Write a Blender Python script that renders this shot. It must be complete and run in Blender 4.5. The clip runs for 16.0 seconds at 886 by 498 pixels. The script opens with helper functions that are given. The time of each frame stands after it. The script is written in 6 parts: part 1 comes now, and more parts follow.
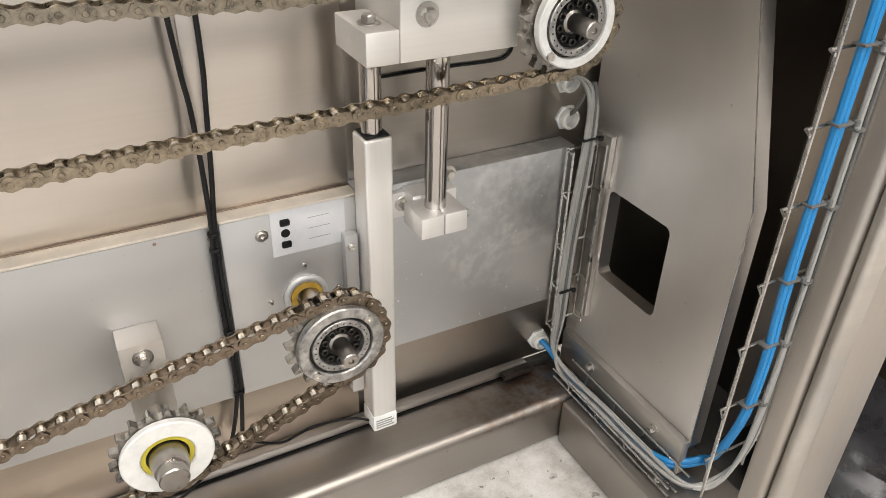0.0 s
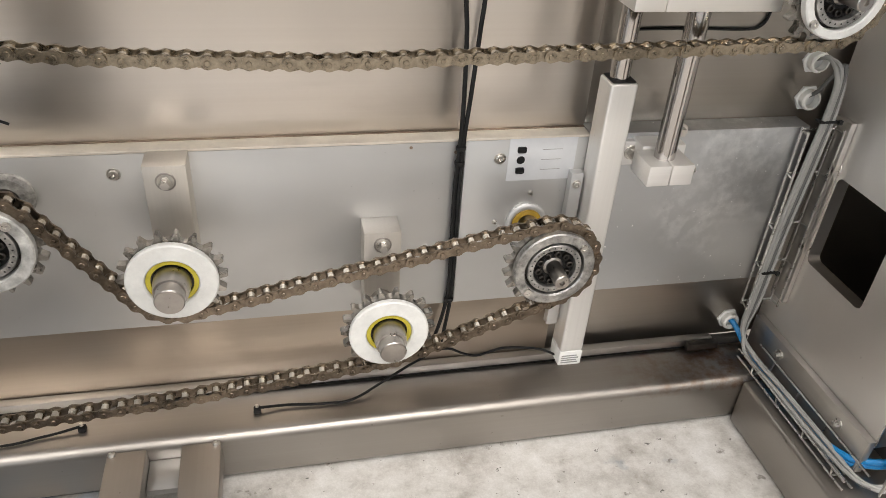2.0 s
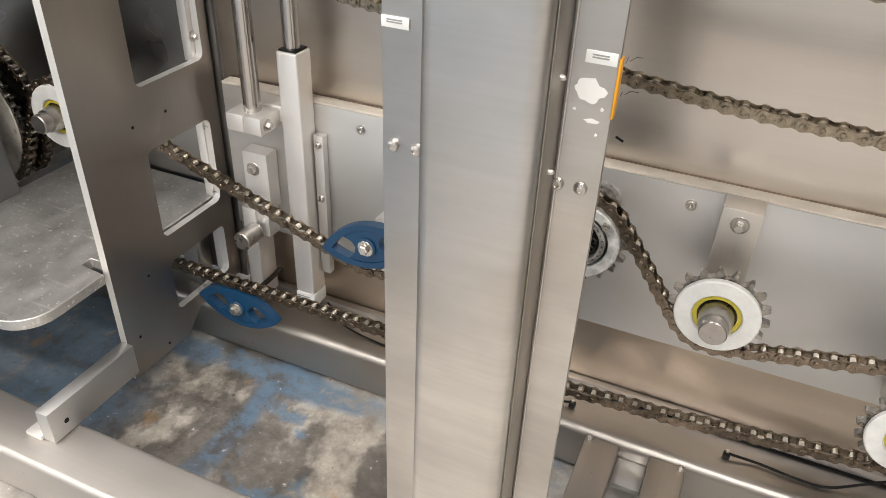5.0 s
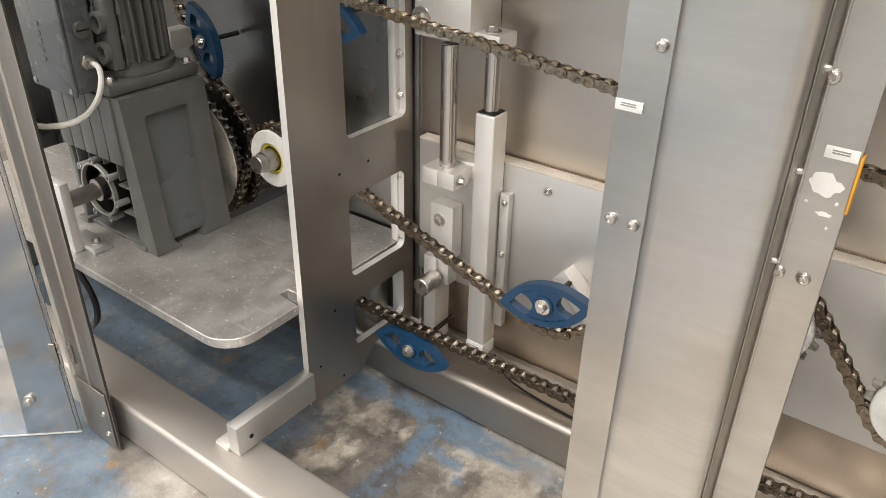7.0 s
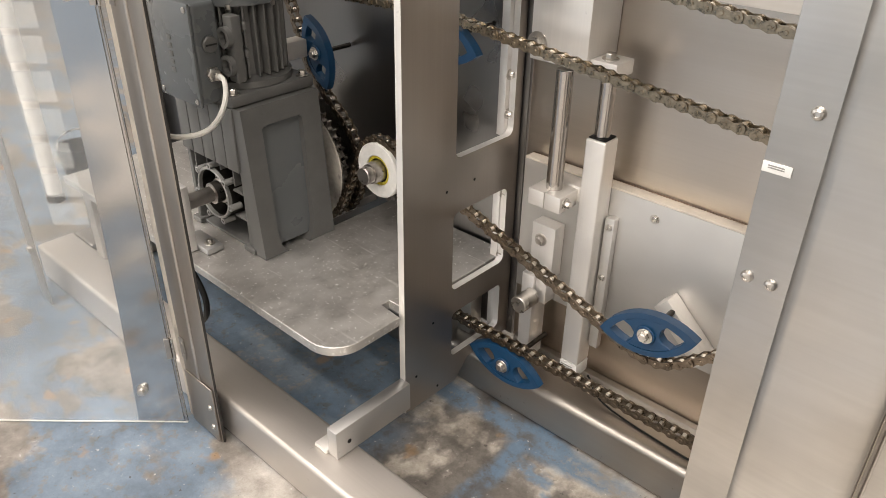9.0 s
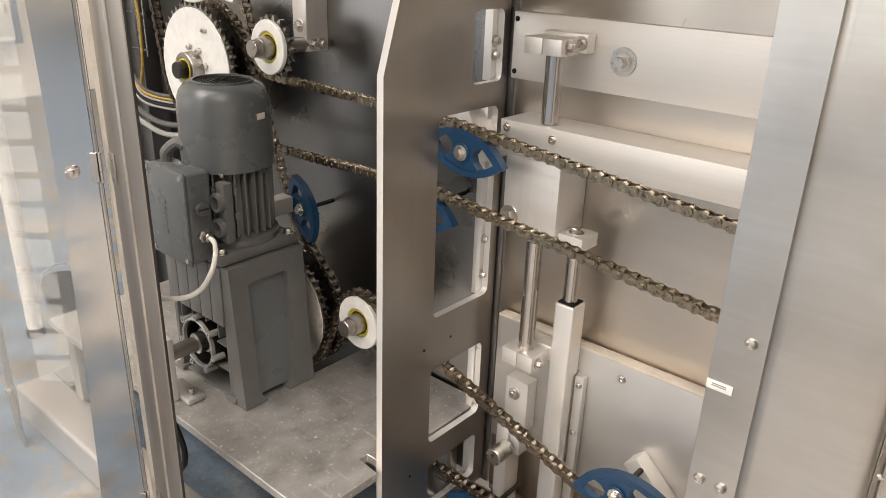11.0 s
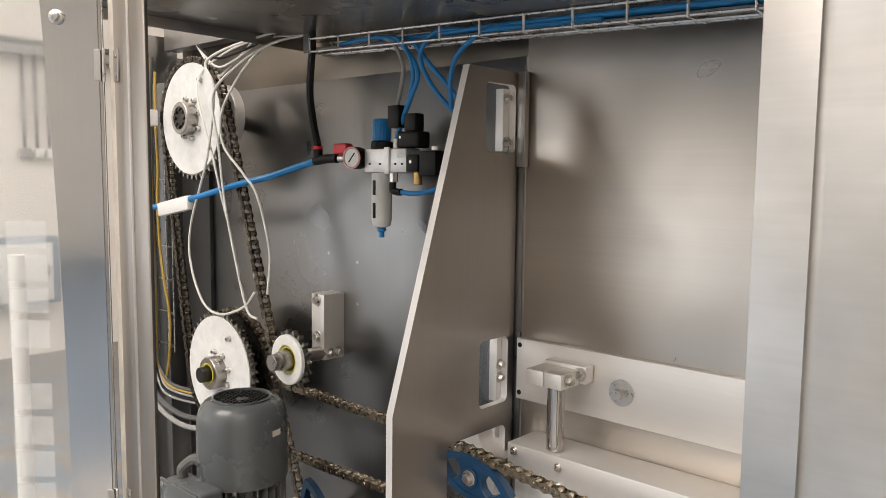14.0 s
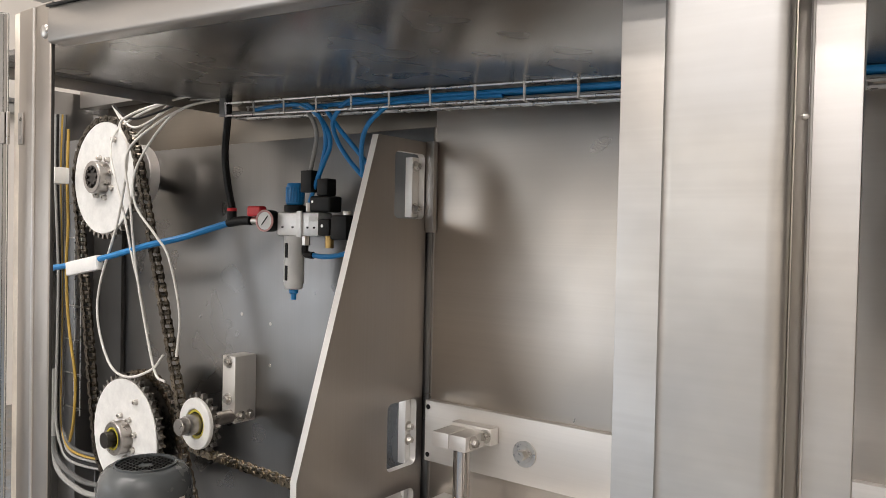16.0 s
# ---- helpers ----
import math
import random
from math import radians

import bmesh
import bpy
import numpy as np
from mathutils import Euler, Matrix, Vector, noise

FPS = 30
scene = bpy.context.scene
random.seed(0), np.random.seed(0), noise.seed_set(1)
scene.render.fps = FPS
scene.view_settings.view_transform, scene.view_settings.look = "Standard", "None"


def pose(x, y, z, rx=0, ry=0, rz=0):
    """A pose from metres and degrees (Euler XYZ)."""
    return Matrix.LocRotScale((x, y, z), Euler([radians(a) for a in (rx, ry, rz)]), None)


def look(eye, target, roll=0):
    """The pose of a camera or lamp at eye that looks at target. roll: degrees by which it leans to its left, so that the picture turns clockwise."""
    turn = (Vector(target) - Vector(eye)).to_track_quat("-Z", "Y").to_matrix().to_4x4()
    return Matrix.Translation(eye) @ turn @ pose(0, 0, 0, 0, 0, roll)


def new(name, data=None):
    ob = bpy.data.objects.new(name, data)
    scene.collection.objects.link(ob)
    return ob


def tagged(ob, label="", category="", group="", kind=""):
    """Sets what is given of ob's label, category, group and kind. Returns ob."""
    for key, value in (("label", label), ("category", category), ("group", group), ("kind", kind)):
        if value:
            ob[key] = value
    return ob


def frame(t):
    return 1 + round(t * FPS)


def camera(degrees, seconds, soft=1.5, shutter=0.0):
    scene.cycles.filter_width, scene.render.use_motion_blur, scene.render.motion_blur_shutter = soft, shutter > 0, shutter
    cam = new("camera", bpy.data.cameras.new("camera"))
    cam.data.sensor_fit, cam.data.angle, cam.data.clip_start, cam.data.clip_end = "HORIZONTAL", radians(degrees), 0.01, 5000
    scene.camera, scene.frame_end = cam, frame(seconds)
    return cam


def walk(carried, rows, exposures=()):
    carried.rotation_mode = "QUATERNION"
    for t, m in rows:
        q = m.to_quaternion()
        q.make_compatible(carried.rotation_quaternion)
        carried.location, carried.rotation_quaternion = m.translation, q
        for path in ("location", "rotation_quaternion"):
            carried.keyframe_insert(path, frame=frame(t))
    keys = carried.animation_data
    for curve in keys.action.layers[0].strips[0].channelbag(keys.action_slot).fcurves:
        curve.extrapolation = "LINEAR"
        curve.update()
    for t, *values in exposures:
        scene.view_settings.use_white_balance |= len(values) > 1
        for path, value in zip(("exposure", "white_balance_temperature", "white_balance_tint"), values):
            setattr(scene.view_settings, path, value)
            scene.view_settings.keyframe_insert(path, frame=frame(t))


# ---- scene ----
cam = camera(60.9, 16.0, 0.8)
PATH = [
    (0, (0.017, 0.03, 1.092), (0.825, 1.512, 0.019), 1.6),
    (0.5, (0.008, 0.014, 1.084), (0.742, 1.52, -0.009), 2.4),
    (1, (-0.023, -0.009, 1.08), (0.606, 1.534, -0.025), 3.1),
    (1.5, (-0.063, -0.032, 1.074), (0.461, 1.547, -0.037), 3.7),
    (2, (-0.105, -0.06, 1.061), (0.299, 1.555, -0.048), 4.1),
    (2.5, (-0.136, -0.082, 1.051), (0.121, 1.563, -0.057), 4.1),
    (3, (-0.159, -0.102, 1.043), (-0.096, 1.563, -0.063), 3.6),
    (3.5, (-0.199, -0.117, 1.047), (-0.343, 1.546, -0.054), 2.8),
    (3.7, (-0.221, -0.127, 1.037), (-0.465, 1.543, -0.037), 2.4),
    (4, (-0.249, -0.125, 1.083), (-0.614, 1.512, -0.007), 1.9),
    (4.5, (-0.268, -0.144, 1.106), (-0.787, 1.439, -0.001), 2.8),
    (4.7, (-0.276, -0.142, 1.107), (-0.848, 1.416, -0.009), 2.7),
    (6.8, (-0.323, -0.188, 1.144), (-1.31, 1.248, 0.163), 1.0),
    (7, (-0.328, -0.197, 1.139), (-1.341, 1.208, 0.139), 1.1),
    (7.5, (-0.373, -0.225, 1.128), (-1.441, 1.105, 0.083), 1.3),
    (8, (-0.4, -0.229, 1.136), (-1.507, 1.05, 0.069), 1.2),
    (8.2, (-0.396, -0.225, 1.142), (-1.519, 1.04, 0.075), 1.1),
    (10.3, (-0.369, -0.24, 1.271), (-1.554, 1.125, 0.414), 1.8),
    (10.5, (-0.369, -0.238, 1.277), (-1.56, 1.139, 0.45), 1.8),
    (11, (-0.367, -0.249, 1.311), (-1.563, 1.162, 0.55), 2.0),
    (11.5, (-0.362, -0.253, 1.341), (-1.573, 1.185, 0.659), 1.9),
    (12, (-0.353, -0.253, 1.373), (-1.596, 1.195, 0.775), 1.6),
    (12.5, (-0.346, -0.25, 1.401), (-1.622, 1.206, 0.899), 1.3),
    (13, (-0.348, -0.25, 1.437), (-1.655, 1.21, 1.038), 1.0),
    (13.5, (-0.351, -0.253, 1.474), (-1.681, 1.211, 1.179), 0.7),
    (14, (-0.342, -0.248, 1.506), (-1.681, 1.226, 1.316), 0.6),
    (14.5, (-0.333, -0.253, 1.539), (-1.667, 1.234, 1.435), 0.6),
    (15, (-0.328, -0.261, 1.559), (-1.64, 1.248, 1.509), 0.8),
    (15.5, (-0.318, -0.254, 1.545), (-1.58, 1.297, 1.514), 0.9),
    (16, (-0.288, -0.246, 1.527), (-1.494, 1.349, 1.484), 1.2),
]
walk(cam, [(t, look(eye, target, roll)) for t, eye, target, roll in PATH],
     [(0, 0.17, 6570, 11), (0.5, 0.12, 6550, 11), (2, 0.02, 6520, 11), (3, -0.04, 6500, 11), (4.5, -0.04, 6500, 11), (7, -0.02, 6750, 11), (8, -0.03, 6840, 12), (10.5, -0.05, 7050, 14.5), (12, -0.08, 7080, 14), (13, -0.18, 6960, 14), (14.5, -0.20, 6800, 14), (16, -0.21, 6710, 14)])


# ---- world and light ----
world = bpy.data.worlds.new("hall_air")
scene.world = world
world.use_nodes = True
bg = world.node_tree.nodes["Background"]
bg.inputs[0].default_value = (1.0, 0.93, 0.84, 1)
bg.inputs[1].default_value = 0.25


def area_lamp(name, m, sx, sy, watts, colour):
    d = bpy.data.lights.new(name, "AREA")
    d.shape, d.size, d.size_y, d.energy, d.color = "RECTANGLE", sx, sy, watts, colour
    ob = new(name, d)
    ob.matrix_world = m
    return ob


# unseen long strip lights added in rows under the hall's ceiling for brightness
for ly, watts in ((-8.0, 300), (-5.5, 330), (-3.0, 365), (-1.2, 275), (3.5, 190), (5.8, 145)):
    area_lamp("added_strip_light", pose(-0.6, ly, 6.0), 9.0, 0.35, watts, (1.0, 0.96, 0.915))
# daylight in the two window bands behind the camera
area_lamp("window_daylight", pose(-4.1, -12.05, 1.9, 90), 4.2, 2.0, 78, (0.84, 0.93, 1.0))
area_lamp("window_daylight", pose(-7.05, -6.5, 1.9, 0, -90), 2.0, 7.0, 105, (0.84, 0.93, 1.0))


# ---- materials ----
def nodes_of(name):
    m = bpy.data.materials.new(name)
    m.use_nodes = True
    t = m.node_tree
    return m, t, t.nodes["Principled BSDF"]


def link(t, a, b):
    t.links.new(a, b)


def noise_at(t, scale, stretch=(1, 1, 1), detail=4.0, rough=0.6):
    """A noise over the world's metres, stretched along the axes."""
    g = t.nodes.new("ShaderNodeNewGeometry")
    mp = t.nodes.new("ShaderNodeMapping")
    mp.inputs["Scale"].default_value = stretch
    n = t.nodes.new("ShaderNodeTexNoise")
    n.inputs["Scale"].default_value, n.inputs["Detail"].default_value, n.inputs["Roughness"].default_value = scale, detail, rough
    link(t, g.outputs["Position"], mp.inputs["Vector"])
    link(t, mp.outputs["Vector"], n.inputs["Vector"])
    return n.outputs["Fac"]


def ramp(t, fac, stops):
    r = t.nodes.new("ShaderNodeValToRGB")
    e = r.color_ramp.elements
    while len(e) < len(stops):
        e.new(0.5)
    for k, (p, c) in enumerate(stops):
        e[k].position, e[k].color = p, (*c, 1) if len(c) == 3 else c
    link(t, fac, r.inputs["Fac"])
    return r.outputs["Color"]


def span(t, fac, a, b, lo=0.0, hi=1.0):
    r = t.nodes.new("ShaderNodeMapRange")
    for k, v in zip(("From Min", "From Max", "To Min", "To Max"), (a, b, lo, hi)):
        r.inputs[k].default_value = v
    link(t, fac, r.inputs["Value"])
    return r.outputs["Result"]


def mix(t, fac, a, b):
    x = t.nodes.new("ShaderNodeMix")
    x.data_type = "RGBA"
    for socket, v in ((x.inputs[0], fac), (x.inputs[6], a), (x.inputs[7], b)):
        if isinstance(v, (int, float)):
            socket.default_value = v
        elif isinstance(v, tuple):
            socket.default_value = (*v, 1)
        else:
            link(t, v, socket)
    return x.outputs[2]


def bump(t, p, height, strength, distance=0.001):
    b = t.nodes.new("ShaderNodeBump")
    b.inputs["Strength"].default_value, b.inputs["Distance"].default_value = strength, distance
    link(t, height, b.inputs["Height"])
    link(t, b.outputs["Normal"], p.inputs["Normal"])


def brushed(name, base, rough, grain=(1, 1, 1), stain=0.12, flecks=0.3, pale=0.0, warp=0.0, aniso=0.0, along=(0, 0, 1), speck=75, tint=0.4):
    """Brushed or milled metal: fine long streaks, cloudy smears, dull spots and a few dark or pale flecks, on slightly wavy sheet."""
    m, t, p = nodes_of(name)
    streak = noise_at(t, 30, grain, 2, 0.5)
    fine = noise_at(t, 260, tuple(v if v == 1 else 0.006 for v in grain), 2, 0.5)
    cloud = noise_at(t, 4.0, (1, 1, 1), 1, 0.4)
    smear = noise_at(t, 14.0, (1, 1, 1), 1, 0.4)
    spots = noise_at(t, speck, (1, 1, 1), 2, 0.5)
    dark = tuple(c * (1 - stain) for c in base)
    light = tuple(min(1, c * (1 + stain * 0.4)) for c in base)
    c1 = mix(t, span(t, cloud, 0.3, 0.7), dark, light)
    film = noise_at(t, 5.0, tuple(v if v == 1 else 0.25 for v in grain), 1, 0.4)
    c1 = mix(t, span(t, film, 0.35, 0.7, 0, tint), c1, (base[0] * 0.93, base[1] * 1.0, min(1, base[2] * 1.12)))
    c2 = mix(t, span(t, streak, 0.3, 0.7, 0, 0.16), c1, dark)
    c2 = mix(t, span(t, fine, 0.3, 0.7, 0, 0.12), c2, tuple(c * 0.72 for c in base))
    c3 = mix(t, span(t, spots, 0.74, 0.78, 0, flecks), c2, tuple(c * 0.4 for c in base))
    if pale:
        bits = noise_at(t, 38, (1, 1, 1), 5, 0.62)
        where = noise_at(t, 5.5, (1, 1, 1), 2, 0.5)
        k = t.nodes.new("ShaderNodeMath")
        k.operation = "MULTIPLY"
        link(t, span(t, bits, 0.42, 0.68, 0.0, pale), k.inputs[0])
        link(t, span(t, where, 0.46, 0.62, 0.04, 1.0), k.inputs[1])
        c3 = mix(t, k.outputs[0], c3, (0.92, 0.92, 0.91))
        glint = noise_at(t, 120, (1, 1, 1), 3, 0.6)
        c3 = mix(t, span(t, glint, 0.70, 0.73, 0, 2 * pale), c3, (0.98, 0.98, 0.97))
    link(t, c3, p.inputs["Base Color"])
    p.inputs["Metallic"].default_value = 1.0
    a = t.nodes.new("ShaderNodeMath")
    a.operation = "ADD"
    link(t, span(t, cloud, 0.25, 0.75, rough - 0.04, rough + 0.04), a.inputs[0])
    link(t, span(t, smear, 0.35, 0.7, -0.02, 0.02), a.inputs[1])
    link(t, a.outputs[0], p.inputs["Roughness"])
    p.inputs["Anisotropic"].default_value = aniso
    if aniso:
        v = t.nodes.new("ShaderNodeCombineXYZ")
        for k in range(3):
            v.inputs[k].default_value = along[k]
        link(t, v.outputs[0], p.inputs["Tangent"])
    if warp:
        wave = noise_at(t, 3.2, (1, 1, 1), 2, 0.4)
        bump(t, p, wave, 1.0, warp)
    return m


def cloudy_sheet():
    """Polished sheet of the post: soft level clouds, bluish reflections put in as colour, and faint cross scratches."""
    m, t, p = nodes_of("stainless_cloudy_sheet")
    cloud, band = noise_at(t, 7, (0.7, 0.7, 1), 4, 0.55), noise_at(t, 16, (0.25, 0.25, 1), 3, 0.55)
    blue_tint, grain = noise_at(t, 3.5, (1, 1, 1), 2, 0.5), noise_at(t, 220, (0.02, 0.02, 1), 2, 0.5)
    c = mix(t, span(t, cloud, 0.32, 0.68), (0.46, 0.435, 0.40), (0.69, 0.665, 0.625))
    c = mix(t, span(t, band, 0.35, 0.68, 0, 0.45), c, (0.44, 0.42, 0.39))
    c = mix(t, span(t, blue_tint, 0.48, 0.66, 0, 0.55), c, (0.54, 0.56, 0.585))
    c = mix(t, span(t, grain, 0.35, 0.65, 0, 0.10), c, (0.36, 0.34, 0.32))
    link(t, c, p.inputs["Base Color"])
    p.inputs["Metallic"].default_value = 1.0
    link(t, span(t, band, 0.3, 0.7, 0.33, 0.46), p.inputs["Roughness"])
    bump(t, p, noise_at(t, 3.2, (1, 1, 1), 2, 0.4), 1.0, 0.0025)
    return m


def plain(name, base, rough, metal=0.0, wear=0.15, scale=30, relief=0.1, coat=0.0):
    m, t, p = nodes_of(name)
    n = noise_at(t, scale, (1, 1, 1), 5, 0.65)
    n2 = noise_at(t, scale * 7, (1, 1, 1), 3, 0.6)
    c = mix(t, span(t, n, 0.3, 0.7), tuple(v * (1 - wear) for v in base), tuple(min(1, v * (1 + wear * 0.4)) for v in base))
    c = mix(t, span(t, n2, 0.62, 0.75, 0, wear), c, tuple(v * 0.5 for v in base))
    link(t, c, p.inputs["Base Color"])
    p.inputs["Metallic"].default_value = metal
    p.inputs["Coat Weight"].default_value = coat
    link(t, span(t, n, 0.3, 0.7, rough - 0.07, rough + 0.07), p.inputs["Roughness"])
    if relief:
        bump(t, p, n2, relief, 0.0005)
    return m


def platform_material():
    """Scuffed aluminium plate: greasy smears, bright chips and long fine scratches."""
    m, t, p = nodes_of("scuffed_platform_plate")
    cloud, smear = noise_at(t, 6, (1, 1, 1), 5, 0.62), noise_at(t, 24, (1, 0.6, 1), 6, 0.7)
    chip, scratch = noise_at(t, 130, (1, 0.8, 1), 4, 0.65), noise_at(t, 60, (0.06, 1, 1), 3, 0.6)
    c = ramp(t, cloud, [(0.32, (0.42, 0.405, 0.385)), (0.48, (0.54, 0.525, 0.50)), (0.66, (0.64, 0.625, 0.60))])
    c = mix(t, span(t, smear, 0.50, 0.64, 0, 0.45), c, (0.70, 0.69, 0.67))
    c = mix(t, span(t, smear, 0.44, 0.34, 0, 0.35), c, (0.28, 0.265, 0.245))
    c = mix(t, span(t, chip, 0.625, 0.65, 0, 0.95), c, (0.96, 0.955, 0.94))
    c = mix(t, span(t, scratch, 0.64, 0.68, 0, 0.5), c, (0.85, 0.84, 0.82))
    link(t, c, p.inputs["Base Color"])
    p.inputs["Metallic"].default_value = 0.85
    link(t, span(t, smear, 0.3, 0.7, 0.40, 0.58), p.inputs["Roughness"])
    bump(t, p, smear, 0.15, 0.001)
    return m


STEEL = cloudy_sheet()
STEEL_X = brushed("stainless_brushed_level", (0.55, 0.52, 0.485), 0.36, (0.02, 1, 1), 0.14, 0.1, 0, 0.002, 0.4, (0.02, 0.5, 1))
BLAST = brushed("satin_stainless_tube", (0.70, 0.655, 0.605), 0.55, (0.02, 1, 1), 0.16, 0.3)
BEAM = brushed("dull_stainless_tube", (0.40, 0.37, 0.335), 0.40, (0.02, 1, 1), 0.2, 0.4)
STEEL_DARK = brushed("stainless_wall_sheet", (0.68, 0.62, 0.55), 0.33, (0.03, 1, 1), 0.22, 0.0, 0, 0.0011, 0.3, (0.02, 0.3, 1), 75, 0.5)
DULL = brushed("dull_wall_sheet", (0.38, 0.345, 0.30), 0.36, (0.03, 1, 1), 0.14, 0.0, 0, 0.0004)
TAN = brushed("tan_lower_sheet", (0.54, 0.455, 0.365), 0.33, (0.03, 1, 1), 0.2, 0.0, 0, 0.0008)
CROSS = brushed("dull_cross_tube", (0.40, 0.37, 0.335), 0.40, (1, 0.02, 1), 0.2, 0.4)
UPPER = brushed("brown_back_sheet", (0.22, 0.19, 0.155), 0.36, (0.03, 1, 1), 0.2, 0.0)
PLATE = brushed("satin_plate_sheet", (0.49, 0.46, 0.425), 0.44, (1, 1, 0.02), 0.14, 0.15)
CUT = brushed("brushed_cutout_sheet", (0.39, 0.36, 0.33), 0.36, (1, 1, 0.02), 0.16, 0.1)
SIDE = brushed("satin_side_sheet", (0.84, 0.80, 0.75), 0.44, (0.45, 0.45, 0.3), 0.34, 0.25)
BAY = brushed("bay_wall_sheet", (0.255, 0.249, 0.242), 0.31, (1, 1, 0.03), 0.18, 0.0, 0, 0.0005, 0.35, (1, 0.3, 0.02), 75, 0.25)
ALU = brushed("aluminium_plate", (0.86, 0.83, 0.785), 0.50, (0.03, 1, 1), 0.06, 0.2)
ALU_Z = brushed("aluminium_bar_upright", (0.86, 0.83, 0.785), 0.46, (1, 1, 0.03), 0.05, 0.2)
for m in (ALU, ALU_Z):
    m.node_tree.nodes["Principled BSDF"].inputs["Metallic"].default_value = 0.75
GALV = brushed("scuffed_aluminium", (0.64, 0.64, 0.635), 0.46, (1, 1, 1), 0.22, 0.3, 0.35)
CHROME = brushed("polished_rod", (0.52, 0.49, 0.46), 0.17, (1, 1, 1), 0.05, 0.1)
BOLT = plain("bolt_steel", (0.60, 0.575, 0.54), 0.30, 1.0, 0.15, 60)
CHAINM = plain("chain_steel", (0.36, 0.305, 0.23), 0.30, 1.0, 0.55, 90)
CHAIN_OILY = plain("oily_chain_steel", (0.235, 0.19, 0.145), 0.32, 1.0, 0.5, 90)
PINM = plain("chain_pin_steel", (0.66, 0.61, 0.53), 0.21, 1.0, 0.2, 60)
TOOTH = plain("sprocket_steel", (0.36, 0.34, 0.31), 0.30, 1.0, 0.6, 45)
WHITE = plain("white_polymer", (0.74, 0.74, 0.715), 0.42, 0, 0.14, 40, 0.08)
CASTING = plain("pale_cast_flange", (0.27, 0.27, 0.262), 0.45, 0.2, 0.2, 40, 0.2)
YELLOW = plain("yellow_seal", (0.52, 0.44, 0.04), 0.45, 0, 0.2, 60)
BLACK = plain("black_plastic", (0.012, 0.012, 0.012), 0.45, 0, 0.2, 60)
BLACK.node_tree.nodes["Principled BSDF"].inputs["Specular IOR Level"].default_value = 0.22
OXIDE = plain("black_oxide_steel", (0.06, 0.055, 0.05), 0.36, 0.9, 0.3, 80)
BLUE = plain("blue_polymer", (0.004, 0.046, 0.115), 0.38, 0, 0.12, 30, 0.06)
PANEL = brushed("panel_aluminium", (0.70, 0.68, 0.645), 0.52, (0.35, 0.35, 0.5), 0.27, 0.35)
# pale base carries the light caught by the panel's top edge; also cream trim
LEDGE = plain("pale_dusty_cream", (0.82, 0.755, 0.66), 0.6, 0.35, 0.22, 14, 0.2)
SOFFIT = brushed("shaded_soffit_sheet", (0.40, 0.385, 0.37), 0.26, (0.03, 1, 1), 0.2, 0.0, 0, 0.0015, 0.3, (0.02, 1, 0.3))
COVER = brushed("pale_satin_cover", (0.70, 0.68, 0.64), 0.55, (0.05, 1, 1), 0.1, 0.0)
POSTM = brushed("beige_satin_post", (0.45, 0.405, 0.355), 0.40, (1, 1, 0.03), 0.14, 0.1)
STILE = brushed("polished_door_stile", (0.58, 0.58, 0.575), 0.13, (1, 1, 0.02), 0.10, 0.0, 0, 0.002)
MOTTLE = brushed("mottled_aluminium", (0.60, 0.595, 0.58), 0.44, (0.4, 0.4, 0.4), 0.24, 0.3, 0.5)
BRACKET = brushed("beige_milled_block", (0.64, 0.60, 0.545), 0.5, (1, 1, 0.1), 0.12, 0.1)
GREASY = plain("greasy_white_polymer", (0.56, 0.53, 0.47), 0.4, 0, 0.75, 9, 0.1)
GRIMY = plain("oily_cast_ring", (0.46, 0.45, 0.43), 0.38, 0.75, 0.75, 55, 0.3)
WORN_RING = plain("worn_white_ring", (0.60, 0.60, 0.58), 0.42, 0.3, 0.55, 55, 0.2)
RUST = plain("rusty_shaft_steel", (0.34, 0.26, 0.20), 0.4, 0.9, 0.5, 60, 0.2)
PLATFORM = platform_material()
SHAFT = plain("turned_shaft_steel", (0.40, 0.375, 0.35), 0.32, 1.0, 0.15, 60)
HOSE = plain("blue_hose", (0.010, 0.205, 0.50), 0.35, 0, 0.06, 40, 0)
GREY = plain("grey_machine_paint", (0.100, 0.109, 0.113), 0.26, 0, 0.03, 4, 0)
GREY_L = plain("grey_cast_paint", (0.108, 0.109, 0.105), 0.44, 0, 0.16, 18, 0.25)
CABLE = plain("grey_cable", (0.30, 0.30, 0.285), 0.45, 0, 0.1, 40, 0)
SILVER = plain("silver_die_casting", (0.82, 0.82, 0.81), 0.38, 0.55, 0.12, 40, 0.05)
BLUEGREY = plain("blue_grey_paint", (0.17, 0.22, 0.28), 0.45, 0, 0.1, 12, 0.05)
PALE = plain("pale_grey_plastic", (0.68, 0.68, 0.665), 0.42, 0, 0.06, 40, 0)
CABLE_W = plain("white_cable", (0.68, 0.67, 0.63), 0.42, 0, 0.08, 40, 0)
YCABLE = plain("yellow_cable", (0.42, 0.27, 0.05), 0.45, 0, 0.08, 40, 0)
WIRE = plain("zinc_wire", (0.60, 0.59, 0.57), 0.30, 1.0, 0.2, 60, 0)
PAPER = plain("paper_label", (0.78, 0.78, 0.76), 0.55, 0, 0.05, 60, 0)
LABEL = plain("foil_label", (0.70, 0.71, 0.73), 0.40, 0.3, 0.05, 60, 0)
RED = plain("red_plastic", (0.68, 0.02, 0.03), 0.35, 0, 0.1, 60, 0)
SEAL = plain("amber_seal", (0.40, 0.25, 0.03), 0.4, 0, 0.3, 80, 0)
